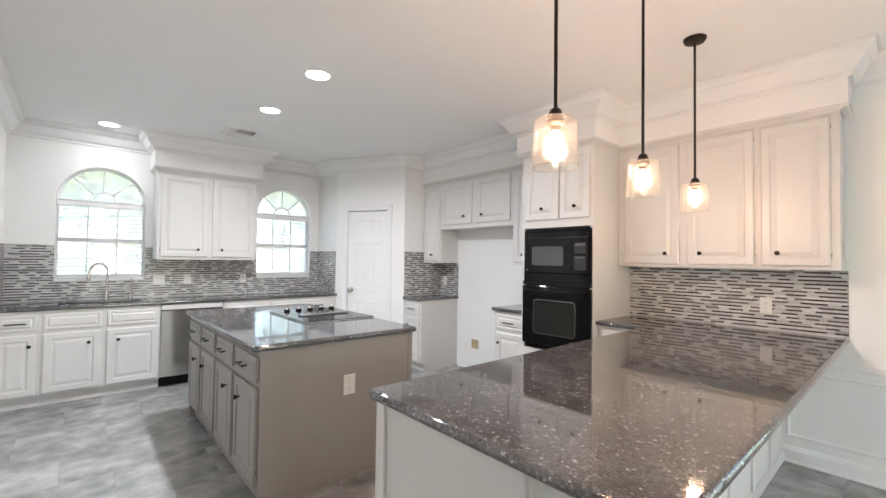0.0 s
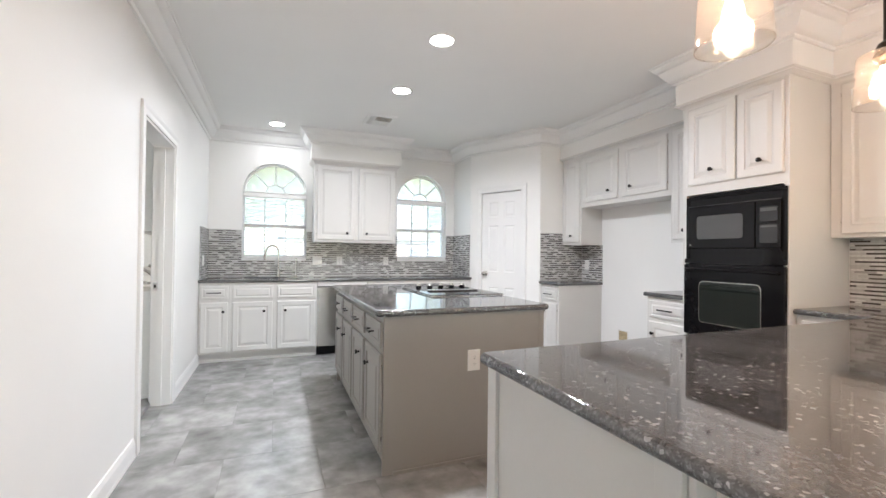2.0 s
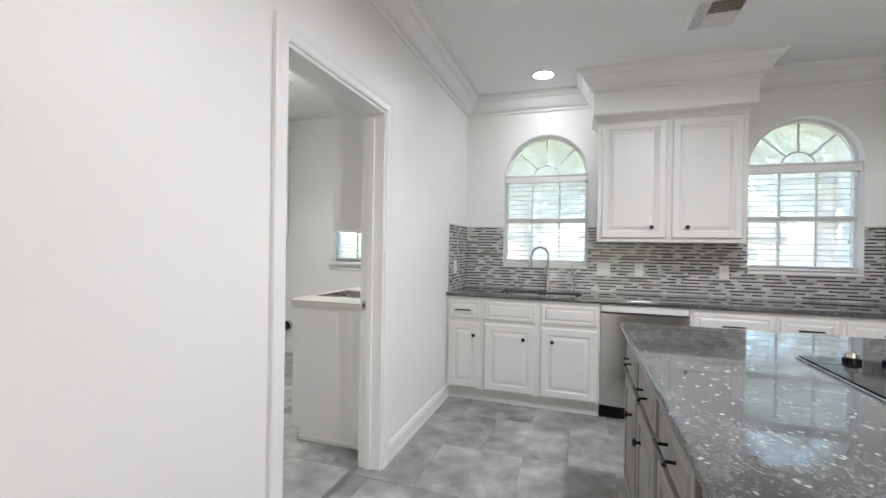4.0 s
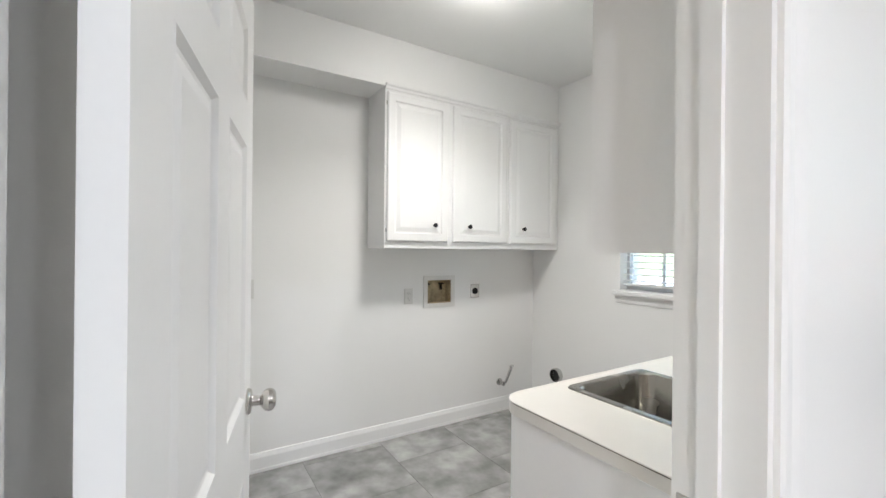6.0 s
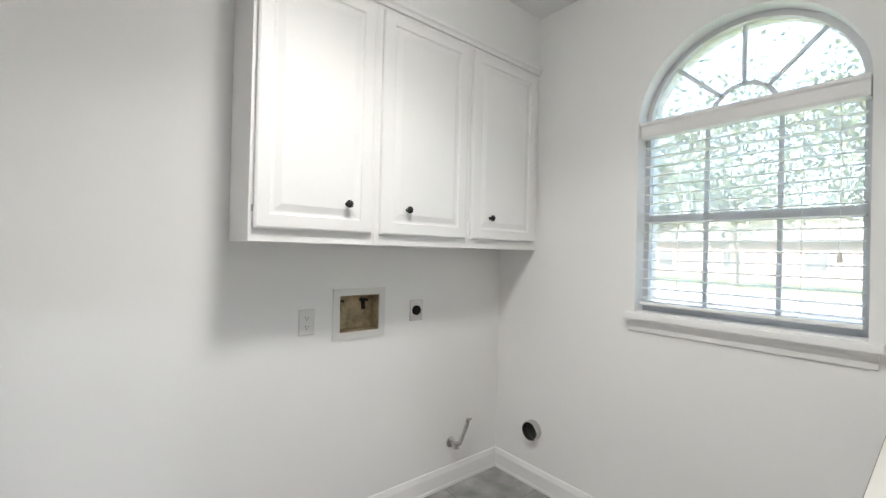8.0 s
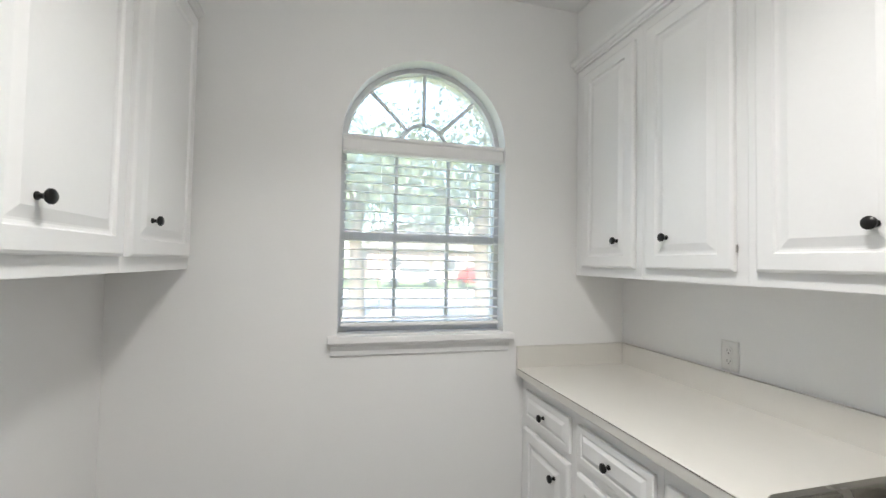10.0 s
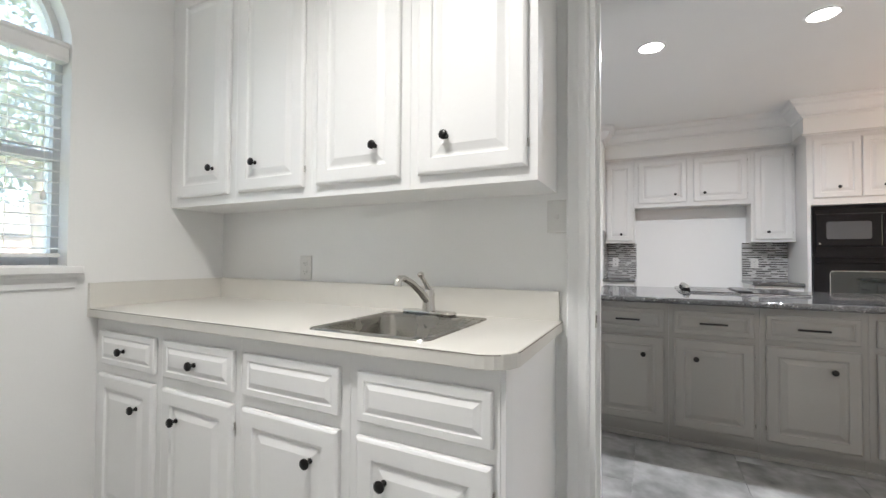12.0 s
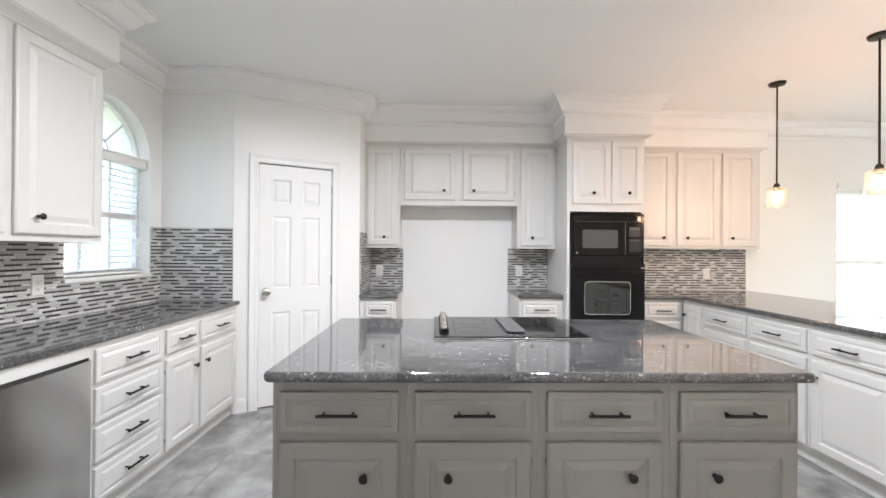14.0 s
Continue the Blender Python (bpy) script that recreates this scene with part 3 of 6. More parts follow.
def six_panel_door(name, label, m, w, h, t, knob_x, knob_side):
    """A moulded six-panel door, its leaf from x = 0 to w, y = 0 to t; knobs at knob_x."""
    d = thing(name, label, "door", m, kind="structure")
    st, mid = 0.115 if w > 0.7 else 0.095, 0.1 if w > 0.7 else 0.08
    px = [(st, (w - mid) / 2), ((w + mid) / 2, w - st)]
    pz = [(0.23, 0.79), (0.98, 1.60), (1.70, h - 0.115)]
    bm = bmesh.new()
    xs = [0, st, (w - mid) / 2, (w + mid) / 2, w - st, w]
    zs = [0, 0.23, 0.79, 0.98, 1.60, 1.70, h - 0.115, h]
    for side, y in ((1, 0.0), (-1, t)):
        for i in range(5):
            for k in range(7):
                x0, x1, z0, z1 = xs[i], xs[i + 1], zs[k], zs[k + 1]
                if i in (1, 3) and k in (1, 3, 5):
                    rings = [[bm.verts.new((px_, y - side * pr, pz_)) for px_, pz_ in ((x0 + o, z0 + o), (x1 - o, z0 + o), (x1 - o, z1 - o), (x0 + o, z1 - o))] for o, pr in PANEL6]
                    for a, b in zip(rings, rings[1:]):
                        for q in range(4):
                            bm.faces.new((a[q], a[(q + 1) % 4], b[(q + 1) % 4], b[q]))
                    bm.faces.new(rings[-1])
                else:
                    bm.faces.new([bm.verts.new(p) for p in ((x0, y, z0), (x1, y, z0), (x1, y, z1), (x0, y, z1))])
    for a, b in (((0, 0), (w, 0)), ((w, 0), (w, h)), ((w, h), (0, h)), ((0, h), (0, 0))):
        bm.faces.new([bm.verts.new(p) for p in ((a[0], 0, a[1]), (b[0], 0, b[1]), (b[0], t, b[1]), (a[0], t, a[1]))])
    bmesh.ops.remove_doubles(bm, verts=bm.verts, dist=1e-5)
    part("leaf", bm, TRIM, d)
    for sgn, y in ((-1, 0.0), (1, t)):
        if knob_side and sgn != knob_side:
            continue
        prof = [(0, 0), (0.032, 0), (0.033, 0.004), (0.028, 0.01), (0.013, 0.013), (0.0115, 0.03), (0.018, 0.035), (0.026, 0.043), (0.0285, 0.053), (0.026, 0.062), (0.017, 0.068), (0, 0.07)]
        mm = Matrix.Translation((knob_x, y, 0.96)) @ Matrix.Rotation(radians(90 if sgn < 0 else -90), 4, "X")
        part("knob", lathe(prof, 20, mm), CHROME, d, "round satin nickel door knob", smooth=True)
    return d


# laundry door, standing open into the laundry: hinge at the south jamb
hinge, free = Vector((-0.58, 3.26)), Vector((-1.325, 3.438))
dd = free - hinge
door_m = Matrix.Translation((hinge.x, hinge.y, 0.035)) @ Matrix.Rotation(math.atan2(dd.y, dd.x), 4, "Z")
ld = six_panel_door("door_1", "white six-panel door standing open into the laundry", door_m, 0.82, 2.0, 0.035, 0.76, 0)
part("latch_plate", boxes((0.82, 0.8215, 0.006, 0.029, 0.917, 0.973)), CHROME, ld)
for z in (0.2, 1.0, 1.8):
    part("hinge", lathe([(0, -0.045), (0.006, -0.045), (0.006, 0.045), (0, 0.045)], 10, Matrix.Translation((-0.004, 0.0, z))), CHROME, ld)
pd_m = PM @ Matrix.Translation((PD0 + 0.004, 0.012, 0.012))
pdoor = six_panel_door("door_2", "closed white six-panel pantry door with round knob", pd_m, PD1 - PD0 - 0.008, 2.025, 0.035, 0.06, -1)
for z in (0.25, 1.05, 1.85):
    part("hinge", lathe([(0, -0.04), (0.006, -0.04), (0.006, 0.04), (0, 0.04)], 10, Matrix.Translation((PD1 - PD0 - 0.006, -0.004, z))), CHROME, pdoor)


# ---- windows ----
def arched_window(name, w, face, glass_y, label, sill, mat, pane_mat):
    a, b, s, t = w
    win = thing(name, label, "window", Matrix.Translation(((a + b) / 2, glass_y, s)), kind="structure")
    c = (b - a) / 2
    r = c - 0.02
    hs = t - s
    # frame: jamb linings and a bent head
    line = [(c, 0.0), (c, hs)] + [(c * math.cos(math.pi * k / 28), hs + c * math.sin(math.pi * k / 28)) for k in range(1, 28)] + [(-c, hs), (-c, 0.0)]
    part("window_frame", sweep(line, [(0.0, -0.03), (0.024, -0.03), (0.024, 0.03), (0.0, 0.03)], lambda u, v, z: (u, z, v)), mat, win, "grey-white window frame")
    part("bottom_rail", boxes((-c + 0.024, c - 0.024, -0.025, 0.025, 0.0, 0.045)), mat, win)
    part("meeting_rail", boxes((-c + 0.024, c - 0.024, -0.022, 0.022, hs * 0.5 - 0.018, hs * 0.5 + 0.022)), mat, win)
    part("transom_bar", boxes((-c + 0.024, c - 0.024, -0.03, 0.025, hs - 0.035, hs + 0.005)), mat, win)
    for x in (-c / 3, c / 3):
        part("muntin", boxes((x - 0.008, x + 0.008, -0.008, 0.008, 0.045, hs - 0.035)), mat, win)
    for ang in (45, 90, 135):
        ca, sa = math.cos(radians(ang)), math.sin(radians(ang))
        part("fan_bar", tube([(0.11 * ca, 0, hs + 0.005 + 0.11 * sa), ((r + 0.005) * ca, 0, hs + (r + 0.005) * sa)], 0.009, 6), mat, win)
    part("fan_arc", tube([(0.115 * math.cos(math.pi * k / 14), 0, hs + 0.005 + 0.115 * math.sin(math.pi * k / 14)) for k in range(15)], 0.009, 6), mat, win)
    bm = bmesh.new()
    bm.faces.new([bm.verts.new(p) for p in [(-r, 0.004, 0.04), (r, 0.004, 0.04)] + [(r * math.cos(math.pi * k / 28), 0.004, hs + r * math.sin(math.pi * k / 28)) for k in range(29)]])
    pane = part("pane", bm, pane_mat, win)
    pane.visible_shadow = False
    if sill:
        part("window_sill", boxes((-c - 0.04, c + 0.04, face - glass_y - 0.045, face - glass_y, -0.03, 0.0), (-c + 0.002, c - 0.002, face - glass_y - 0.001, 0.05, -0.03, 0.004), bev=0.004), TRIM, win)
        part("apron", sweep([(-c - 0.025, 0.0), (c + 0.025, 0.0)], [(0, -0.03), (-0.022, -0.03), (-0.022, -0.045), (-0.012, -0.065), (-0.01, -0.085), (0, -0.09)], lambda u, v, z: (u, face - glass_y + v, z)), TRIM, win)
    else:
        part("window_sill", boxes((-c + 0.002, c - 0.002, face - glass_y - 0.018, 0.05, -0.02, 0.004), bev=0.003), TRIM, win)
    return win


# Kitchen bars in white trim paint behind veiled panes imitate overexposed windows.
arched_window("window_1", W1, NK, 5.985, "white round-headed kitchen window with fanlight bars", False, TRIM, GLARE_PANE)
arched_window("window_2", W2, NK, 5.985, "white round-headed kitchen window with fanlight bars", False, TRIM, GLARE_PANE)
arched_window("window_3", W3, NL, 6.05, "white round-headed laundry window with fanlight bars", True, SASH, PANE)


def blind(name, x0, x1, y, ztop, zbot, tilt, step, label):
    """A slatted blind with a moulded valance, hung in a window."""
    bl = thing(name, label, "window blind", Matrix.Translation(((x0 + x1) / 2, y, zbot)), group="slatted window blinds")
    h, c = ztop - zbot, (x1 - x0) / 2
    part("valance", sweep([(-c, 0), (c, 0)], [(0.02, 0.0), (-0.03, 0.0), (-0.034, 0.012), (-0.03, 0.055), (-0.038, 0.062), (-0.038, 0.075), (0.02, 0.075)], lambda u, v, z: (u, v, h - 0.07 + z)), BLIND, bl)
    part("bottom_rail", boxes((-c + 0.008, c - 0.008, -0.025, 0.025, 0.0, 0.016), bev=0.003), BLIND, bl)
    sm = bmesh.new()
    n = 4
    for k in range(n):
        a, b = -0.024 + 0.048 * k / n, -0.024 + 0.048 * (k + 1) / n
        f = lambda q: 0.0025 * (1 - (q / 0.024) ** 2)
        for lo in (0, 1):
            sm.faces.new([sm.verts.new(p) for p in ((-c + 0.008, a, f(a) - 0.0022 * lo), (c - 0.008, a, f(a) - 0.0022 * lo), (c - 0.008, b, f(b) - 0.0022 * lo), (-c + 0.008, b, f(b) - 0.0022 * lo))])
    for q in (-0.024, 0.024):
        sm.faces.new([sm.verts.new(p) for p in ((-c + 0.008, q, 0), (c - 0.008, q, 0), (c - 0.008, q, -0.0022), (-c + 0.008, q, -0.0022))])
    me = bpy.data.meshes.new("slat")
    bmesh.ops.recalc_face_normals(sm, faces=sm.faces)
    sm.to_mesh(me)
    sm.free()
    me.materials.append(BLIND)
    z = 0.035
    while z < h - 0.09:
        s = new("slat", me)
        s.parent = bl
        s.matrix_local = Matrix.Translation((0, 0, z)) @ Matrix.Rotation(radians(tilt + random.uniform(-1.5, 1.5)), 4, "X")
        z += step
    for x in (-c * 0.55, c * 0.55):
        part("ladder_cord", tube([(x, -0.026, 0.01), (x, -0.026, h - 0.06)], 0.0012, 5), BLIND, bl)
    part("pull_cord", tube([(c - 0.07, -0.034, h - 0.06), (c - 0.068, -0.034, h * 0.3)], 0.0012, 5), BLIND, bl)
    part("cord_tassel", lathe([(0, 0), (0.008, 0.003), (0.009, 0.015), (0.004, 0.035), (0, 0.037)], 10, Matrix.Translation((c - 0.068, -0.034, h * 0.3 - 0.035))), BLIND, bl, smooth=True)
    return bl


blind("window_blind", W3[0] + 0.006, W3[1] - 0.006, 5.985, W3[3] + 0.012, W3[2] + 0.035, 3, 0.044, "white slatted blind lowered with its slats open")
blind("window_blind", W1[0] + 0.006, W1[1] - 0.006, 5.93, W1[3] + 0.01, W1[2] + 0.012, 4, 0.044, "white slatted blind lowered over the kitchen sink window")
blind("window_blind", W2[0] + 0.006, W2[1] - 0.006, 5.93, W2[3] + 0.01, W2[2] + 0.012, 4, 0.044, "white slatted blind lowered in a kitchen window")

# dining window on the east wall
ew = thing("window_4", "tall white sash window beside the dining space", "window", Matrix.Translation((EX + 0.12, (EW[0] + EW[1]) / 2, EW[2])), kind="structure")
hw, hh = (EW[1] - EW[0]) / 2, EW[3] - EW[2]
part("window_frame", sweep([(hw, 0), (hw, hh), (-hw, hh), (-hw, 0)], [(0, -0.03), (0.045, -0.03), (0.045, 0.03), (0, 0.03)], lambda u, v, w: (w, u, v), closed=True), TRIM, ew)
part("meeting_rail", boxes((-0.02, 0.02, -hw + 0.045, hw - 0.045, hh * 0.5 - 0.02, hh * 0.5 + 0.02)), TRIM, ew)
part("mullion", boxes((-0.025, 0.025, -0.03, 0.03, 0.045, hh * 0.5 - 0.02), (-0.025, 0.025, -0.03, 0.03, hh * 0.5 + 0.02, hh - 0.045)), TRIM, ew)
bm = bmesh.new()
bm.faces.new([bm.verts.new(p) for p in ((0.03, -hw, 0), (0.03, hw, 0), (0.03, hw, hh), (0.03, -hw, hh))])
part("pane", bm, PANE, ew).visible_shadow = False
part("window_sill", boxes((-0.15, 0.03, -hw - 0.03, hw + 0.03, -0.03, 0.0), bev=0.004), TRIM, ew)
part("head_trim", boxes((-0.135, -0.122, -hw - 0.0, hw + 0.0, hh, hh + 0.07), bev=0.003), TRIM, ew)

# Added opening out of view; it feeds daylight in from the south.
gdr = thing("glazed_doors", "wide white-framed glazed doors, added unseen to let in daylight", "glazed door", Matrix.Translation((GD[0], SY - 0.1, 0)), kind="structure")
gw = GD[1] - GD[0]
part("door_frame", boxes((0, 0.06, -0.04, 0.04, 0, GD[2]), (gw - 0.06, gw, -0.04, 0.04, 0, GD[2]), (0.06, gw - 0.06, -0.04, 0.04, GD[2] - 0.06, GD[2]), (0.06, gw - 0.06, -0.04, 0.04, 0, 0.08)), TRIM, gdr)
for k in (1, 2):
    part("stile", boxes((gw * k / 3 - 0.05, gw * k / 3 + 0.05, -0.03, 0.03, 0.08, GD[2] - 0.06)), TRIM, gdr)
bm = bmesh.new()
bm.faces.new([bm.verts.new(p) for p in ((0.05, 0.0, 0.06), (gw - 0.05, 0.0, 0.06), (gw - 0.05, 0.0, GD[2] - 0.05), (0.05, 0.0, GD[2] - 0.05))])
part("pane", bm, DOOR_PANE, gdr).visible_shadow = False


# ---- cabinets ----
def make_knob(x, z, y, parent):
    prof = [(0, 0), (0.0085, 0), (0.0085, 0.003), (0.0055, 0.006), (0.0055, 0.013), (0.012, 0.017), (0.0155, 0.021), (0.0155, 0.026), (0.011, 0.03), (0, 0.031)]
    return part("knob", lathe(prof, 14, Matrix.Translation((x, y, z)) @ Matrix.Rotation(radians(90), 4, "X")), KNOB, parent, "small round black knob", smooth=True)


def make_pull(x, z, y, parent, span=0.1):
    bm = tube([(x - span / 2 - 0.02, y - 0.03, z), (x + span / 2 + 0.02, y - 0.03, z)], 0.006, 8)
    for s in (-1, 1):
        tube([(x + s * span / 2, y, z), (x + s * span / 2, y - 0.03, z)], 0.0045, 8, bm)
    return part("bar_pull", bm, KNOB, parent, "black metal bar pull", smooth=True)


def cabinet(name, label, place, turn, w, d, z0, z1, fronts, mat, toe=0.0, group="", end=(0, 0), front_label=""):
    """A cabinet seen from its front: x to the right from place, y into the wall. fronts: (kind, x0, x1, z0, z1, hardware, x, z)."""
    c = thing(name, label, "cabinet", Matrix.Translation((place[0], place[1], 0)) @ Matrix.Rotation(radians(turn), 4, "Z"), group)
    rows = [(0, w, 0, d, z0 + toe, z1)]
    if toe:
        rows.append((end[0], w - end[1], 0.055, d, 0, toe))
    part("body", boxes(*rows), mat, c)
    if toe:
        part("shoe_strip", boxes((end[0], w - end[1], 0.037, 0.0548, 0.002, 0.032), bev=0.004), mat, c)
    for kind, x0, x1, a, b, hard, hx, hz in fronts:
        nm = "drawer_front" if kind == "drawer" else "door"
        f = part(nm, panel_mesh(x0, x1, a, b, -0.002, {"door": DOOR_LOOPS, "flat_door": FLAT_LOOPS, "drawer": DRAWER_LOOPS}[kind]), mat, c)
        proud = {"door": -0.021, "flat_door": -0.013, "drawer": -0.0205}[kind]
        if hard == "knob":
            make_knob(hx, hz, proud, f)
        elif hard == "pull":
            make_pull(hx, hz, proud, f)
        if nm == "door":
            side = x0 - 0.003 if hx > (x0 + x1) / 2 else x1 + 0.003
            for z in (a + 0.07, b - 0.07):
                part("hinge", lathe([(0, -0.012), (0.0035, -0.012), (0.0035, 0.012), (0, 0.012)], 8, Matrix.Translation((side, -0.006, z))), CHROME, f)
    return c


def edge_trim(name, pts, z, mat, label, prof=None):
    """A small moulding along the top of a run of cabinets."""
    prof = prof or [(0, 0), (0.008, 0.0), (0.01, 0.006), (0.022, 0.014), (0.034, 0.02), (0.046, 0.022), (0.05, 0.026), (0.05, 0.034), (0, 0.034)]
    t = finish(sweep(pts, [(o, z + w) for o, w in prof], flat), name, mat)
    return tagged(t, label, "moulding", kind="structure")


CT = 0.915   # kitchen worktop height
CB = CT - 0.036


def kd(x0, x1, knob_right, a=0.12, b=0.665):
    return ("door", x0, x1, a, b, "knob", x1 - 0.045 if knob_right else x0 + 0.045, b - 0.1)


def kdr(x0, x1, a=0.7, b=0.845):
    return ("drawer", x0, x1, a, b, "pull", (x0 + x1) / 2, (a + b) / 2)


def kfalse(x0, x1, a=0.7, b=0.845):
    return ("drawer", x0, x1, a, b, None, 0, 0)


BASEG = "pale kitchen base cabinets"
NF = 5.262  # front of the north base run
KD = NK - NF - 0.002
L = "pale painted base cabinet under the dark granite worktop"
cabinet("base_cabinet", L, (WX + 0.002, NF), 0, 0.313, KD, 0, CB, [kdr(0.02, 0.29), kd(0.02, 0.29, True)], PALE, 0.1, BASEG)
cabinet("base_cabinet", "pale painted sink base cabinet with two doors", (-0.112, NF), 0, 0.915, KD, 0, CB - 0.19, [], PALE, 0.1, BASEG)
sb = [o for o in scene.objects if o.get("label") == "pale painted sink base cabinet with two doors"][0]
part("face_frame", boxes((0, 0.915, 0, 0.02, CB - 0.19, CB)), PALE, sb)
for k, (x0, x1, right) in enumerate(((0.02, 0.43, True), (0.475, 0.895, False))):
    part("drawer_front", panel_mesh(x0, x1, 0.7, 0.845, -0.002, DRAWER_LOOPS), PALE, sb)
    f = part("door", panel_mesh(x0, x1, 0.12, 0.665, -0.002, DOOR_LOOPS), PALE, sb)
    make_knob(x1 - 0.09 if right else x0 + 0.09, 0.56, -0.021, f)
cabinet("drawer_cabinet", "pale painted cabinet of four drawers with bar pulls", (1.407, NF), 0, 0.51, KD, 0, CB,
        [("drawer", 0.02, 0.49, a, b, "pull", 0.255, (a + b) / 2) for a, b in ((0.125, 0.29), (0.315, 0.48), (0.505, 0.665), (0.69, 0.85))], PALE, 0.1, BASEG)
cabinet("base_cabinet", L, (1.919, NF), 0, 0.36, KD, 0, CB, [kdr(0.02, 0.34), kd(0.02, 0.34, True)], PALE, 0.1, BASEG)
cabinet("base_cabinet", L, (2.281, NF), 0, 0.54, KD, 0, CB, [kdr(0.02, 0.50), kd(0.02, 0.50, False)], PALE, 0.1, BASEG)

UPG = "greige kitchen wall cabinets"
uf = 5.548
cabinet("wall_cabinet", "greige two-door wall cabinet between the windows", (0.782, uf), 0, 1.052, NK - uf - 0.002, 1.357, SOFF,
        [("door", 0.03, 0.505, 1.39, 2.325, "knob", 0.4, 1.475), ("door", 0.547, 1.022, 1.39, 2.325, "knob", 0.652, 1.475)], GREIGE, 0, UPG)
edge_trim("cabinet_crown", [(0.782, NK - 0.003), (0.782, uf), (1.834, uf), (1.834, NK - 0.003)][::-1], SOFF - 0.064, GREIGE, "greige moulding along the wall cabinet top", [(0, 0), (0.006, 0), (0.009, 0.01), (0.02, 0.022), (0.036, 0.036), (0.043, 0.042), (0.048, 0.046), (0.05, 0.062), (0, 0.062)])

# east side
NF2 = 3.345
cabinet("base_cabinet", "pale base cabinet beside the fridge alcove", (NF2, PB.y - 0.002), -90, PB.y - 4.03, EX - NF2 - 0.002, 0, CB, [kdr(0.05, 0.31), kd(0.05, 0.31, False)], PALE, 0.1, BASEG)
cabinet("base_cabinet", "narrow pale base cabinet beside the oven tower", (3.40, 2.865), -90, 0.415, EX - 3.402, 0, CB, [kdr(0.03, 0.385), kd(0.03, 0.385, False)], PALE, 0.1, BASEG)
uf2 = 3.652
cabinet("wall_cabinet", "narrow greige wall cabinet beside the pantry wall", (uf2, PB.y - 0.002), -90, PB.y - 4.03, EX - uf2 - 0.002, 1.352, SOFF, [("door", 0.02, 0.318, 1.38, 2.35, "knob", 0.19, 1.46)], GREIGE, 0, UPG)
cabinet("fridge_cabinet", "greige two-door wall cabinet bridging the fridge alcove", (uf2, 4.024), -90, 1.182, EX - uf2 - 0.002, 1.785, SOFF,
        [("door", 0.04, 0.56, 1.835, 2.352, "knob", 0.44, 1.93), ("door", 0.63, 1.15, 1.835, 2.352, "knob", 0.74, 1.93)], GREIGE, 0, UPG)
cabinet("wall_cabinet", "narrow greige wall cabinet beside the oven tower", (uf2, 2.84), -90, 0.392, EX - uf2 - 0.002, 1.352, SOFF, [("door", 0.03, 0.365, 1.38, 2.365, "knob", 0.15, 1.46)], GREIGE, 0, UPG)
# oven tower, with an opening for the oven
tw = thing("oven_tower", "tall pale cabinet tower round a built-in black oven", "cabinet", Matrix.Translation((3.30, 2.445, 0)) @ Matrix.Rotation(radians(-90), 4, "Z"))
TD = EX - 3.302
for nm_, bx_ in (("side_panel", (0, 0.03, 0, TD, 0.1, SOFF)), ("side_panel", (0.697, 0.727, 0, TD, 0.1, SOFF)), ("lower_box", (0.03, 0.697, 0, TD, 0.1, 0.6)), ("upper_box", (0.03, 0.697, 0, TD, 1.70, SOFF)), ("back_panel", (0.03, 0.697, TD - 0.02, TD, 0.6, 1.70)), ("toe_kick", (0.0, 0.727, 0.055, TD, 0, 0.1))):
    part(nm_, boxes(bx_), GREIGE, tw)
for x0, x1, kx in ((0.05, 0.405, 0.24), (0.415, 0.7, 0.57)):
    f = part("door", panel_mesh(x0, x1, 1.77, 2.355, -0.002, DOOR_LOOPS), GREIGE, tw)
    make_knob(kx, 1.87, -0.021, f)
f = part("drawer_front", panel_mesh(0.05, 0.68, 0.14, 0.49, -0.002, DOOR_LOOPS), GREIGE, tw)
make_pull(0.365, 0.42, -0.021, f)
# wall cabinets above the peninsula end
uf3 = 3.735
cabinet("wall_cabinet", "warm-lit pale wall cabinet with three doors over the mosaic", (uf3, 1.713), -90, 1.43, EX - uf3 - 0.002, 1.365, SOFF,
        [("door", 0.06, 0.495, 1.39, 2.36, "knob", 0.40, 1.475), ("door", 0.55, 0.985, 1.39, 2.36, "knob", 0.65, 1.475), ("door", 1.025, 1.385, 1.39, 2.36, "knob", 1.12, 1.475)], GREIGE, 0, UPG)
top_trim = [(3.652, PB.y - 0.003), (3.652, 2.446), (3.299, 2.446), (3.299, 1.717), (3.735, 1.717), (3.735, 0.283), (EX - 0.003, 0.283)]
edge_trim("cabinet_crown", top_trim[::-1], SOFF - 0.02, GREIGE, "greige moulding along the tops of the east cabinets")

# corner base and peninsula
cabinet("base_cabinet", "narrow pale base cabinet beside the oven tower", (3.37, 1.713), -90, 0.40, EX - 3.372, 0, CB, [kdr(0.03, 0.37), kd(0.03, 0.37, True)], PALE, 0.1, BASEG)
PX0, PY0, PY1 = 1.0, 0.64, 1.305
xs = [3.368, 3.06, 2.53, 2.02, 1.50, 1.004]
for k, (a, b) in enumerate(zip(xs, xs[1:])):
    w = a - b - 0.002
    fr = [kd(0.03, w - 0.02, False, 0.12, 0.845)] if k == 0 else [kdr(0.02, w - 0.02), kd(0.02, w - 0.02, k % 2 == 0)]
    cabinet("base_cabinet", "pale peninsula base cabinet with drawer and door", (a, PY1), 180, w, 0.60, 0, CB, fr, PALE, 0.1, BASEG)
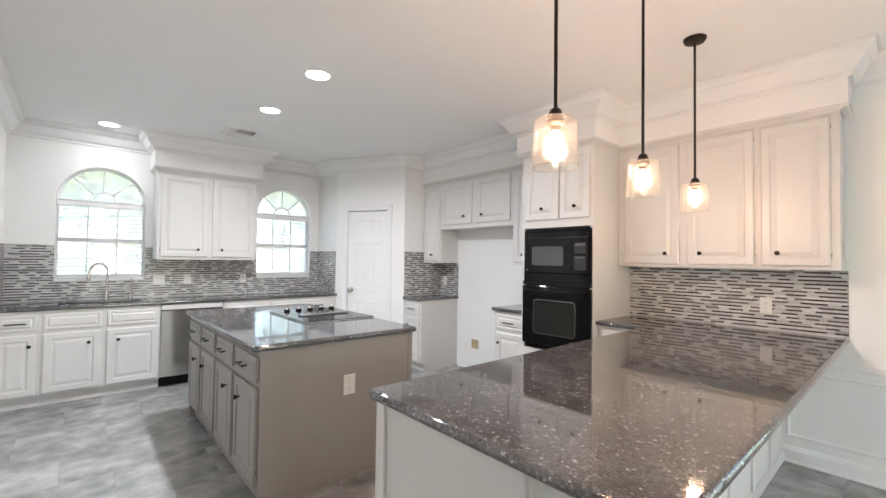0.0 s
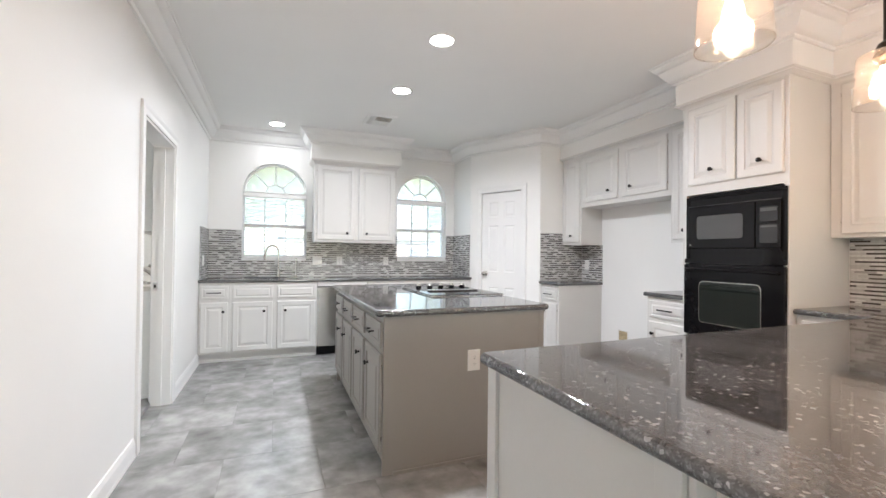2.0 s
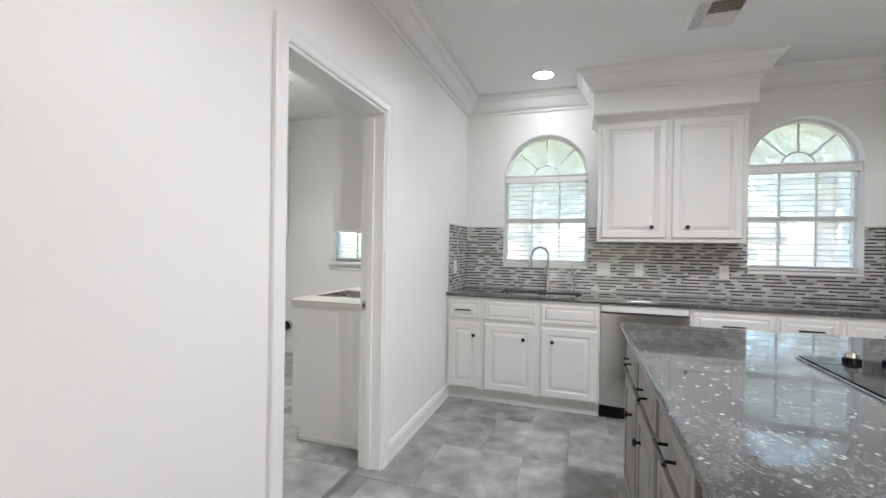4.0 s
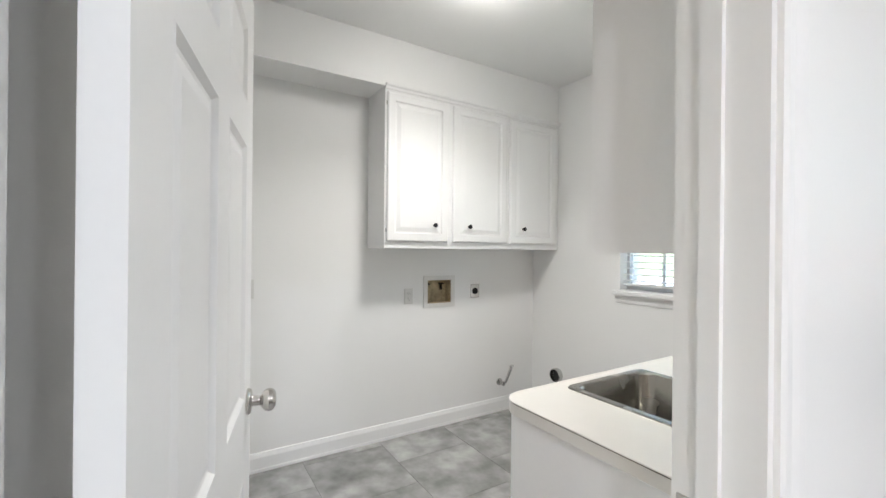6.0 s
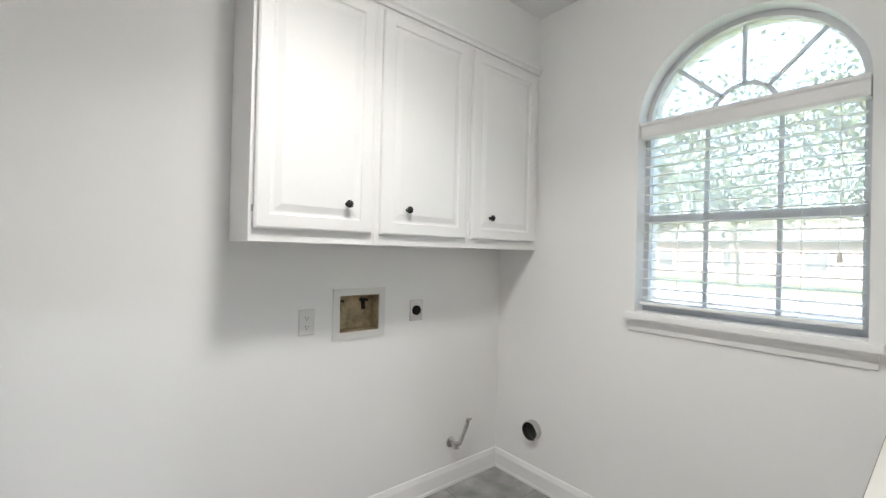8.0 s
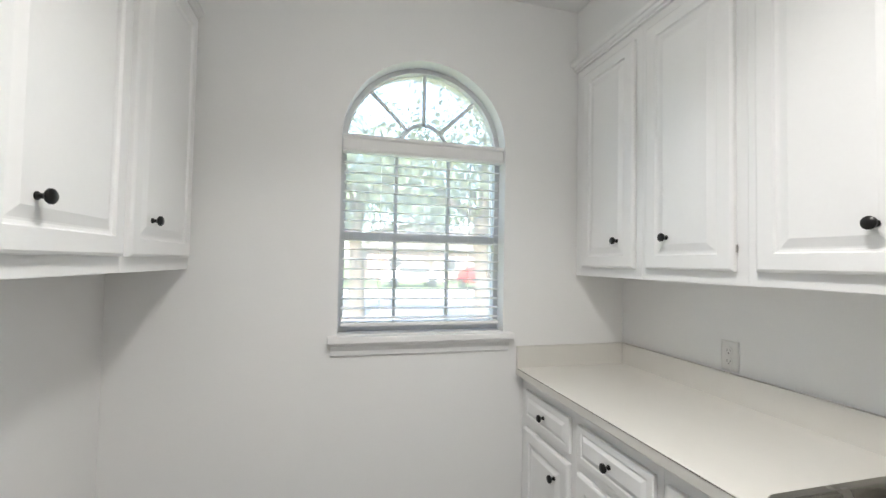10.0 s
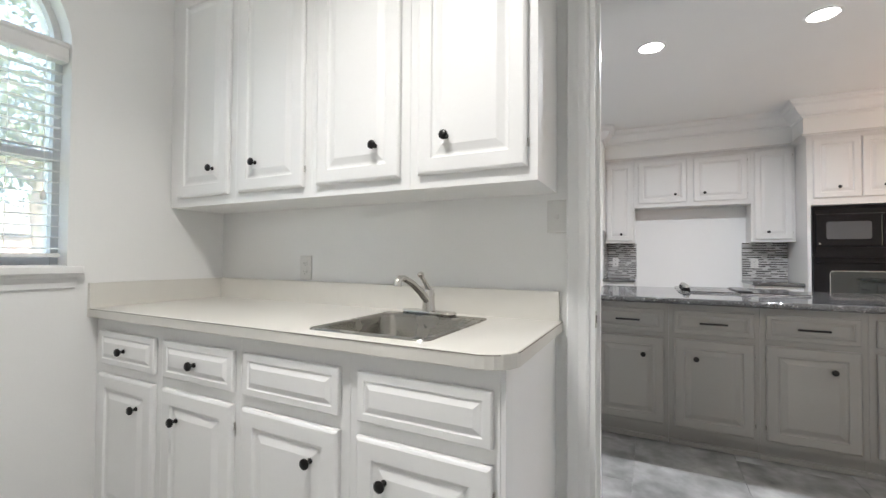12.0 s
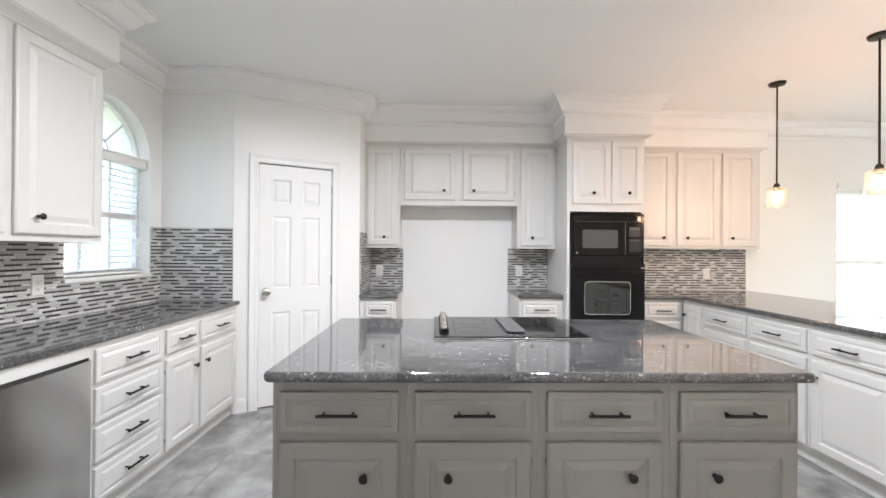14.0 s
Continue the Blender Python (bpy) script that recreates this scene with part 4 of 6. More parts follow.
# finished back and end of the peninsula
pb = thing("peninsula_panel", "pale panelled back and end of the peninsula", "panelling", Matrix.Translation((PX0, PY0, 0)), kind="structure")
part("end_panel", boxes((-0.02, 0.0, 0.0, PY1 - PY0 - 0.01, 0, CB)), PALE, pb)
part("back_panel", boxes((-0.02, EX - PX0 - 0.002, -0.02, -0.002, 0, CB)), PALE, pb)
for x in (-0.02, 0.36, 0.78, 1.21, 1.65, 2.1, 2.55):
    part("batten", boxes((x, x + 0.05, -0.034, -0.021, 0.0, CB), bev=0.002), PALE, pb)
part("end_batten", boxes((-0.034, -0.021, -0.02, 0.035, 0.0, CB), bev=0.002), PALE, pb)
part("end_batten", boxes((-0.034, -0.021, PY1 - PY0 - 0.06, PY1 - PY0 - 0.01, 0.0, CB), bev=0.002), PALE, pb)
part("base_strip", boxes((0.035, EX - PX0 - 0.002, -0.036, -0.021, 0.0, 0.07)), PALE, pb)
cb = bmesh.new()
prof = [(0, 0), (-0.28, 0), (-0.28, -0.03), (-0.2, -0.06), (-0.1, -0.13), (-0.05, -0.22), (-0.03, -0.3), (0, -0.3)]
for x0 in (0.03,):
    fa = [cb.verts.new((x0, -0.034 + p, CB + q - 0.002)) for p, q in prof]
    fb = [cb.verts.new((x0 + 0.04, -0.034 + p, CB + q - 0.002)) for p, q in prof]
    cb.faces.new(fa)
    cb.faces.new(fb[::-1])
    for k in range(len(prof)):
        cb.faces.new((fa[k], fa[(k + 1) % len(prof)], fb[(k + 1) % len(prof)], fb[k]))
part("corbel", cb, PALE, pb, "curved painted bracket under the overhang")

# island
ig = "taupe island cabinets"
IX = 0.90
icols = [(4.19, 3.783), (3.727, 3.323), (3.268, 2.865), (2.803, 2.397)]
iy = [4.205, 3.755, 3.2955, 2.834, 2.382]
for k in range(4):
    top, bot = iy[k], iy[k + 1]
    o = top - icols[k][0]
    p = top - icols[k][1]
    right = k in (0, 2)
    hx = p - 0.115 if right else o + 0.115
    cabinet("island_cabinet", "taupe painted island cabinet with drawer and raised-panel door", (IX, top), -90, top - bot - 0.001, 0.52, 0, CB,
            [("drawer", o, p, 0.70, 0.84, "pull", (o + p) / 2, 0.77), ("door", o, p, 0.13, 0.665, "knob", hx, 0.555)], TAUPE, 0.1, ig)
ib = thing("island_core", "plain taupe painted body of the kitchen island", "kitchen island", Matrix.Translation((1.42, 2.382, 0)))
part("south_panel", boxes((-0.52, 0.525, -0.004, 0.012, 0.0, CB)), TAUPE, ib)
part("core", boxes((0.004, 0.51, 0.014, 1.82, 0.0, CB)), TAUPE, ib)
part("north_panel", boxes((-0.52, 0.525, 1.824, 1.836, 0.0, CB)), TAUPE, ib)
part("corner_trim", boxes((0.495, 0.53, -0.008, 0.03, 0, CB)), TAUPE, ib)
part("base_strip", boxes((-0.46, 0.495, -0.014, -0.005, 0.0, 0.018)), TAUPE, ib)


# ---- worktops ----
def top_of(name, bm, mat, label):
    ob = tagged(finish(bm, name, mat, smooth=True), label, "worktop")
    for f in ob.data.polygons:
        if abs(f.normal.z) > 0.999:
            f.use_smooth = False
    return ob


NCX = PA.x - 0.002
top_of("worktop", slab([WX + 0.001, 0.0, 0.66, NCX], [5.235, 5.34, 5.72, NK - 0.001], CB, CT, {(1, 1)}), GRANITE, "dark speckled granite worktop along the window wall")
top_of("worktop", slab([0.85, 1.978], [2.341, 4.241], CB, CT, (), ((0.85, 2.341), (1.978, 2.341), (0.85, 4.241), (1.978, 4.241)), 0.03, 0.016), GRANITE, "dark speckled granite island top with rounded edge")
top_of("worktop", slab([3.308, EX - 0.001], [4.012, PB.y - 0.001], CB, CT), GRANITE, "small dark granite worktop beside the fridge alcove")
top_of("worktop", slab([3.368, EX - 0.001], [2.447, 2.883], CB, CT), GRANITE, "small dark granite worktop beside the oven tower")
top_of("worktop", slab([0.945, 3.328, EX - 0.001], [0.262, 1.338, 1.713], CB, CT, {(0, 1)}, ((0.945, 0.262), (0.945, 1.338)), 0.035, 0.016), GRANITE, "large dark speckled granite peninsula top with rounded edge")

# ---- laundry ----
LG = "white laundry cabinets"
LCZ = 0.935


def ldoor(x0, x1, a, b, right, off=0.07, kz=0.115, top=False):
    return ("door", x0, x1, a, b, "knob", x1 - off if right else x0 + off, b - kz if top else a + kz)


# west wall cabinets: seen from the front, x runs north from y = 4.372
lw = -2.60
cuts = [4.372, 4.865, 5.39, NL - 0.002]
ds = [(4.385, 4.845, True), (4.885, 5.37, False), (5.405, 5.895, False)]
ks = [4.73, 5.017, 5.533]
for (a, b), (d0, d1, r), kk in zip(zip(cuts, cuts[1:]), ds, ks):
    cabinet("wall_cabinet", "white raised-panel laundry wall cabinet with black knob", (lw, a), 90, b - a - 0.001, lw - LW - 0.002, 1.39, 2.425, [("door", d0 - a, d1 - a, 1.435, 2.385, "knob", kk - a, 1.547)], WHITE_CAB, 0, LG)
edge_trim("cabinet_crown", [(lw, 4.372), (lw, NL - 0.002)][::-1], 2.405, WHITE_CAB, "white moulding along the laundry cabinet tops", [(0, 0), (0.01, 0), (0.014, 0.014), (0.024, 0.022), (0.027, 0.034), (0, 0.034)])
# tall cupboard in the corner
cabinet("tall_cabinet", "tall narrow white cupboard with two flat-panel doors", (-2.40, LS + 0.002), 90, 0.374, 2.88 - 2.402, 0, 2.42,
        [("flat_door", 0.103, 0.315, 0.13, 1.684, "knob", 0.247, 0.96), ("flat_door", 0.103, 0.315, 1.73, 2.36, "knob", 0.25, 1.793)], WHITE_CAB, 0.1)
edge_trim("cabinet_crown", [(-2.40, LS + 0.002), (-2.40, 3.518), (-2.60, 3.518)][::-1], 2.40, WHITE_CAB, "white moulding along the tall cupboard top")
structure(finish(boxes((LW, -2.402, LS, 3.518, 2.44, CEIL_Z)), "soffit_laundry_corner", WALL), "off-white boxed soffit above the tall cupboard", "soffit")

# east wall cabinets: x runs south from y = NL
le = -0.84
cuts = [NL - 0.002, 5.47, 5.03, 4.587, 4.15]
ds = [(5.865, 5.505, True), (5.436, 5.066, False), (4.997, 4.623, True), (4.551, 4.181, False)]
for (a, b), (d0, d1, r) in zip(zip(cuts, cuts[1:]), ds):
    w = a - b
    cabinet("wall_cabinet", "white raised-panel laundry wall cabinet with black knob", (le, a), -90, w - 0.001, WXL - le - 0.002, 1.383, 2.43, [ldoor(a - d0, a - d1, 1.425, 2.375, r, 0.095 if r else 0.11, 0.117)], WHITE_CAB, 0, LG)
edge_trim("cabinet_crown", [(-0.84, NL - 0.002), (-0.84, 4.15), (WXL - 0.001, 4.15)], 2.42, WHITE_CAB, "white moulding along the laundry cabinet tops", [(0, 0), (-0.012, 0), (-0.012, 0.01), (-0.02, 0.012), (-0.024, 0.024), (-0.034, 0.026), (-0.044, 0.034), (-0.046, 0.05), (0, 0.05)])
lb = -1.128
cuts = [NL - 0.002, 5.474, 5.043, 4.598, 4.165]
ds = [(5.883, 5.503, True), (5.445, 5.067, False), (5.018, 4.629, True), (4.566, 4.182, False)]
for k, ((a, b), (d0, d1, r)) in enumerate(zip(zip(cuts, cuts[1:]), ds)):
    x0, x1 = a - d0, a - d1
    dk = ("drawer", x0, x1, 0.712, 0.845, "knob" if k < 2 else None, (x0 + x1) / 2, 0.778)
    zt = CB + 0.018 if k in (0, 1) else 0.70
    c = cabinet("base_cabinet", "white raised-panel laundry base cabinet", (lb, a), -90, a - b - 0.001, WXL - lb - 0.002, 0, zt, [dk, ldoor(x0, x1, 0.12, 0.672, r, 0.095, 0.1, True)], WHITE_CAB, 0.1, LG)
    if k == 3:
        part("end_panel", boxes((a - b, a - b + 0.012, 0.0, WXL - lb - 0.002, 0.1, CB + 0.018), (a - b, a - b + 0.012, 0.055, WXL - lb - 0.002, LF, 0.1)), WHITE_CAB, c)
        part("shoe_strip", boxes((a - b + 0.0122, a - b + 0.024, 0.055, WXL - lb - 0.002, LF, LF + 0.03), bev=0.004), TRIM, c)
    if k > 1:
        part("face_frame", boxes((0, a - b - 0.001, 0, 0.02, 0.70, CB + 0.018), (a - b - 0.021, a - b - 0.001, 0.02, WXL - lb - 0.002, 0.70, CB + 0.018) if k == 3 else (0, 0.001, 0.0, 0.02, 0.70, 0.701)), WHITE_CAB, c)
lt = thing("laundry_worktop", "pale beige laminate worktop with low upstand", "worktop", Matrix.Translation((-0.86, 5.0, 0.897)))
wt = slab([-1.165, -1.089, -0.73, WXL - 0.001], [4.13, 4.393, 4.76, NL - 0.001], 0.897, LCZ, {(1, 1)}, ((-1.165, 4.13),), 0.085, 0.003)
bmesh.ops.transform(wt, matrix=Matrix.Translation((0.86, -5.0, -0.897)), verts=wt.verts)
part("top", wt, LAMINATE, lt)
part("upstand", boxes((WXL + 0.86 - 0.021, WXL + 0.86 - 0.001, -0.86, NL - 5.001, LCZ - 0.897, 0.14), (-1.165 + 0.86, WXL + 0.86 - 0.0215, NL - 5.021, NL - 5.001, LCZ - 0.897, 0.14)), LAMINATE, lt)

seam = [(-1.1655 + 0.86, NL - 5.0215)] + [(-1.165 + 0.085 - 0.0855 * math.cos(radians(a)) + 0.86, 4.13 + 0.085 - 0.0855 * math.sin(radians(a)) - 5.0) for a in range(0, 91, 10)] + [(WXL - 0.002 + 0.86, 4.1295 - 5.0)]
part("edge_seam", sweep(seam, [(0, 0.0335), (-0.0008, 0.0335), (-0.0008, 0.0352), (0, 0.0352)], flat), SEAM, lt, "thin dark laminate edge line")


def basin(name, label, x0, x1, y0, y1, top, depth, rim, mat, divider=None):
    """A pressed steel sink: rim, sloping walls and a floor with a drain."""
    s = thing(name, label, "sink", Matrix.Translation(((x0 + x1) / 2, (y0 + y1) / 2, top)))
    a, b = (x1 - x0) / 2, (y1 - y0) / 2

    def ring(bm, ox, oy, z, rad, n=6, cx=0.0):
        vs = []
        for sx, sy, st in ((1, 1, 0), (-1, 1, 90), (-1, -1, 180), (1, -1, 270)):
            for k in range(n + 1):
                an = radians(st + 90 * k / n)
                vs.append(bm.verts.new((cx + sx * (ox - rad) + rad * math.cos(an), sy * (oy - rad) + rad * math.sin(an), z)))
        return vs
    def bowl(cx, a2, b2):
        bm = bmesh.new()
        rs = [ring(bm, a2 + rim, b2 + rim, 0.0, 0.03, cx=cx), ring(bm, a2 + rim - 0.003, b2 + rim - 0.003, 0.004, 0.03, cx=cx), ring(bm, a2 + 0.006, b2 + 0.006, 0.004, 0.045, cx=cx), ring(bm, a2, b2, -0.004, 0.05, cx=cx),
              ring(bm, a2 - 0.012, b2 - 0.012, -depth + 0.03, 0.055, cx=cx), ring(bm, a2 - 0.022, b2 - 0.022, -depth + 0.008, 0.05, cx=cx), ring(bm, a2 - 0.05, b2 - 0.05, -depth, 0.03, cx=cx), ring(bm, 0.04, 0.04, -depth - 0.003, 0.039, cx=cx)]
        for p, q in zip(rs, rs[1:]):
            for k in range(len(p)):
                bm.faces.new((p[k], p[(k + 1) % len(p)], q[(k + 1) % len(q)], q[k]))
        bm.faces.new(rs[-1])
        return bm
    if divider:
        h = (a - 0.012) / 2
        part("bowl", bowl(-a / 2 - 0.006, h, b), mat, s, smooth=True)
        part("bowl", bowl(a / 2 + 0.006, h, b), mat, s, smooth=True)
        cxs = (-a / 2 - 0.006, a / 2 + 0.006)
    else:
        part("bowl", bowl(0, a, b), mat, s, smooth=True)
        cxs = (0,)
    for cx in cxs:
        part("drain", lathe([(0, 0.001), (0.022, 0.001), (0.03, 0.004), (0.042, 0.003), (0.042, -0.004), (0, -0.004)], 18, Matrix.Translation((cx, 0, -depth))), CHROME, s, smooth=True)
    return s


ls = basin("laundry_sink", "small stainless steel drop-in laundry sink", -1.084, -0.735, 4.398, 4.755, LCZ, 0.16, 0.03, SINK_STEEL)
part("faucet_deck", slab([0.198, 0.25], [-0.207, 0.207], -0.002, 0.005, (), ((0.25, -0.207), (0.25, 0.207)), 0.02, 0.002), SINK_STEEL, ls)
lf = thing("laundry_faucet", "satin single-lever laundry faucet with a swinging spout", "faucet", Matrix.Translation((-0.668, 4.605, LCZ + 0.006)) @ Matrix.Rotation(radians(172), 4, "Z"))
part("base_plate", slab([-0.028, 0.028], [-0.12, 0.12], 0, 0.012, (), ((-0.028, -0.12), (0.028, -0.12), (0.028, 0.12), (-0.028, 0.12)), 0.027, 0.004), CHROME, lf, smooth=True)
part("body", lathe([(0, 0.012), (0.026, 0.012), (0.024, 0.03), (0.022, 0.055), (0.023, 0.075), (0.018, 0.09), (0, 0.096)], 18), CHROME, lf, smooth=True)
part("spout", tube([(0.01, 0, 0.05), (0.05, 0.0, 0.085), (0.1, 0, 0.118), (0.145, 0, 0.138), (0.168, 0, 0.138), (0.178, 0, 0.128), (0.179, 0, 0.112)], [0.015, 0.014, 0.012, 0.011, 0.012, 0.013, 0.013], 12), CHROME, lf, smooth=True)
part("lever", tube([(0.0, 0, 0.09), (0.02, 0, 0.115), (0.045, 0.0, 0.14)], [0.012, 0.008, 0.007], 10), CHROME, lf, smooth=True)
part("lever_knob", lathe([(0, -0.012), (0.01, -0.008), (0.013, 0), (0.01, 0.008), (0, 0.012)], 14, Matrix.Translation((0.05, 0, 0.147))), CHROME, lf, smooth=True)


# ---- outlets and wall fittings ----
def outlet(name, label, m, w=0.072, h=0.115, kind="duplex"):
    """A cover plate in its own x-z plane, y towards the wall."""
    o = thing(name, label, "wall outlet" if kind != "switch" else "light switch", m, group="white wall plates")
    part("cover_plate", panel_mesh(-w / 2, w / 2, -h / 2, h / 2, 0.0, [(0, 0), (0, 0.003), (0.004, 0.006), (0.006, 0.0065)]), PLASTIC, o)
    if kind == "duplex":
        for z in (-0.02, 0.02):
            part("socket", lathe([(0, 0.0), (0.0165, 0), (0.0165, 0.002), (0, 0.002)], 16, Matrix.Translation((0, -0.0066, z)) @ Matrix.Rotation(radians(90), 4, "X")), PLASTIC, o)
            part("slots", boxes((-0.0075, -0.0055, -0.0092, -0.0087, z - 0.002, z + 0.006), (0.0055, 0.0075, -0.0092, -0.0087, z - 0.002, z + 0.005), (-0.0022, 0.0022, -0.0092, -0.0087, z - 0.011, z - 0.0065)), DARK, o)
    else:
        for x in ((0,) if w < 0.09 else (-0.023, 0.023)):
            part("toggle", boxes((x - 0.005, x + 0.005, -0.016, -0.0066, -0.011, 0.008), bev=0.002), PLASTIC, o)
    return o


R = lambda a: Matrix.Rotation(radians(a), 4, "Z")
T = Matrix.Translation
W_OUT = "white duplex outlet plate on the wall"
outlet("wall_outlet", "white duplex outlet plate on the island side", T((1.452, 2.3775, 0.594)), 0.08, 0.124)
outlet("wall_outlet", W_OUT, T((LW + 0.001, 3.617, 1.136)) @ R(90))
outlet("wall_outlet", W_OUT, T((LW + 0.001, 4.695, 1.04)) @ R(90))
outlet("wall_outlet", W_OUT, T((WXL - 0.001, 5.33, 1.1)) @ R(-90))
outlet("light_switch", "white switch plate beside the doorway", T((WXL - 0.001, 4.148, 1.30)) @ R(-90), 0.074, 0.116, "switch")
BS = 0.012  # face of the mosaic in front of the wall
outlet("light_switch", "white double switch plate on the mosaic", T((0.85, NK - BS - 0.001, 1.12)), 0.116, 0.116, "switch")
for x in (1.14, 1.78):
    outlet("wall_outlet", "white outlet plate on the mosaic", T((x, NK - BS - 0.001, 1.12)))
outlet("wall_outlet", "white outlet plate on the mosaic", T((EX - BS - 0.001, 4.27, 1.11)) @ R(-90))
outlet("wall_outlet", "white outlet plate on the mosaic", T((EX - BS - 0.001, 2.76, 1.11)) @ R(-90))
outlet("wall_outlet", "white outlet plate on the mosaic", T((EX - BS - 0.001, 0.704, 1.095)) @ R(-90))
outlet("wall_outlet", "white outlet plate on the mosaic", T((WX + BS + 0.001, 5.45, 1.12)) @ R(90))

wb = thing("washer_box", "recessed white washer outlet box with brown interior", "washer box", T((LW, 4.958, 1.062)) @ R(90))
part("flange", sweep([(-0.1055, -0.0875), (0.1055, -0.0875), (0.1055, 0.0875), (-0.1055, 0.0875)], [(0, 0.0), (0, 0.008), (-0.034, 0.006), (-0.034, 0.0)], lambda u, v, w: (u, -w - 0.0005, v), closed=True), PLASTIC, wb)
part("cavity", boxes((-0.1055, 0.1055, 0.075, 0.08, -0.0875, 0.0875), (-0.1055, -0.1025, 0.0, 0.0748, -0.0875, 0.0875), (0.1025, 0.1055, 0.0, 0.0748, -0.0875, 0.0875), (-0.1023, 0.1023, 0.0, 0.0748, -0.0875, -0.0845), (-0.1023, 0.1023, 0.0, 0.0748, 0.0845, 0.0875)), RAWBOX, wb, "stained brown box interior")
for x in (-0.085, 0.045):
    part("valve", tube([(x, 0.074, 0.055), (x, 0.05, 0.05), (x, 0.045, 0.01)], 0.01, 8), BRONZE, wb, "tarnished hose valve", smooth=True)
    part("valve_handle", tube([(x - 0.02, 0.04, 0.055), (x, 0.036, 0.06), (x + 0.02, 0.04, 0.055)], 0.006, 6), BRONZE, wb, smooth=True)
dr = thing("dryer_outlet", "steel plate with round black dryer socket", "wall outlet", T((LW + 0.001, 5.295, 1.052)) @ R(90))
part("plate", panel_mesh(-0.042, 0.042, -0.055, 0.055, 0, [(0, 0), (0, 0.002), (0.003, 0.004)]), STEEL, dr)
part("socket", lathe([(0, 0), (0.026, 0), (0.026, 0.004), (0.022, 0.006), (0, 0.006)], 20, T((0, -0.0045, 0)) @ Matrix.Rotation(radians(90), 4, "X")), BLACK, dr)
gp = thing("gas_stub", "bent grey gas pipe stub with valve", "pipe", T((LW, 5.56, 0.275)) @ R(90))
part("pipe", tube([(0, 0, 0), (0, -0.05, 0.0), (0.01, -0.07, 0.01), (0.05, -0.085, 0.11), (0.055, -0.09, 0.15)], 0.011, 10), STEEL, gp, smooth=True)
part("flange", lathe([(0, 0), (0.03, 0), (0.028, 0.008), (0.012, 0.01), (0, 0.01)], 16, Matrix.Rotation(radians(90), 4, "X")), STEEL, gp, smooth=True)
part("valve", lathe([(0, -0.016), (0.016, -0.016), (0.016, 0.016), (0, 0.016)], 12, T((0.0, -0.055, 0.0))), STEEL, gp, smooth=True)
part("valve_handle", boxes((0.03, 0.075, -0.1, -0.094, 0.14, 0.152), bev=0.002), STEEL, gp)
dv = thing("dryer_vent", "round galvanised dryer vent stub in the wall", "vent", T((-2.585, NL, 0.352)))
part("collar", lathe([(0.052, 0.0), (0.056, 0.0), (0.056, 0.035), (0.05, 0.04), (0.05, 0.003), (0.052, 0.0)], 24, Matrix.Rotation(radians(90), 4, "X")), STEEL, dv, smooth=True)
# Flat near-black disc stands for the shade inside the pipe.
part("opening", lathe([(0, 0.002), (0.05, 0.002), (0.05, 0.001), (0, 0.001)], 24, Matrix.Rotation(radians(90), 4, "X")), DARK, dv)
fb = thing("ice_maker_box", "small open yellow box in the fridge alcove wall", "outlet box", T((EX, 3.69, 0.33)) @ R(-90))
part("flange", sweep([(-0.06, -0.055), (0.06, -0.055), (0.06, 0.055), (-0.06, 0.055)], [(0, 0), (0, 0.006), (-0.012, 0.005), (-0.012, 0)], lambda u, v, w: (u, -w - 0.0005, v), closed=True), PLASTIC, fb)
part("cavity", boxes((-0.06, 0.06, -0.004, -0.001, -0.055, 0.055)), RAWBOX, fb, "yellow-brown box interior")


# ---- kitchen fittings ----
ks_ = basin("kitchen_sink", "double stainless undermount sink below the window", 0.02, 0.64, 5.355, 5.705, CB - 0.001, 0.18, 0.012, STEEL, 1)
kf = thing("kitchen_faucet", "tall chrome gooseneck kitchen faucet", "faucet", T((0.375, 5.78, CT)) @ R(192))
part("base", lathe([(0, 0), (0.027, 0), (0.026, 0.01), (0.019, 0.016), (0.018, 0.09), (0.013, 0.1), (0, 0.1)], 18), CHROME, kf, smooth=True)
part("spout", tube([(0, 0, 0.09), (0, 0, 0.305)] + [(0.075 - 0.075 * math.cos(math.pi * k / 14), 0, 0.305 + 0.085 * math.sin(math.pi * k / 14)) for k in range(1, 13)] + [(0.152, 0, 0.3)], 0.0105, 12), CHROME, kf, smooth=True)
part("spray_head", tube([(0.152, 0, 0.302), (0.158, 0, 0.265), (0.162, 0, 0.225), (0.163, 0, 0.208)], [0.012, 0.0145, 0.016, 0.014], 14), CHROME, kf, smooth=True)
for k in range(9):
    part("coil_ring", lathe([(0.0105, -0.003), (0.0135, 0), (0.0105, 0.003)], 12, T((0.075 - 0.075 * math.cos(math.pi * (k + 4) / 14), 0, 0.305 + 0.085 * math.sin(math.pi * (k + 4) / 14))) @ Matrix.Rotation(math.pi * (k + 4) / 14, 4, "Y")), CHROME, kf, smooth=True)
part("lever", tube([(0, -0.016, 0.055), (-0.03, -0.03, 0.06), (-0.075, -0.04, 0.068)], [0.008, 0.006, 0.005], 8), CHROME, kf, smooth=True)
sd = thing("soap_dispenser", "small chrome soap dispenser beside the sink", "soap dispenser", T((0.585, 5.79, CT)))
part("pump", lathe([(0, 0), (0.02, 0), (0.018, 0.015), (0.009, 0.035), (0.0065, 0.15), (0.008, 0.16), (0.006, 0.235), (0, 0.237)], 14), CHROME, sd, smooth=True)
part("nozzle", tube([(0, 0, 0.16), (0.01, -0.04, 0.168), (0.015, -0.07, 0.16)], 0.006, 8), CHROME, sd, smooth=True)

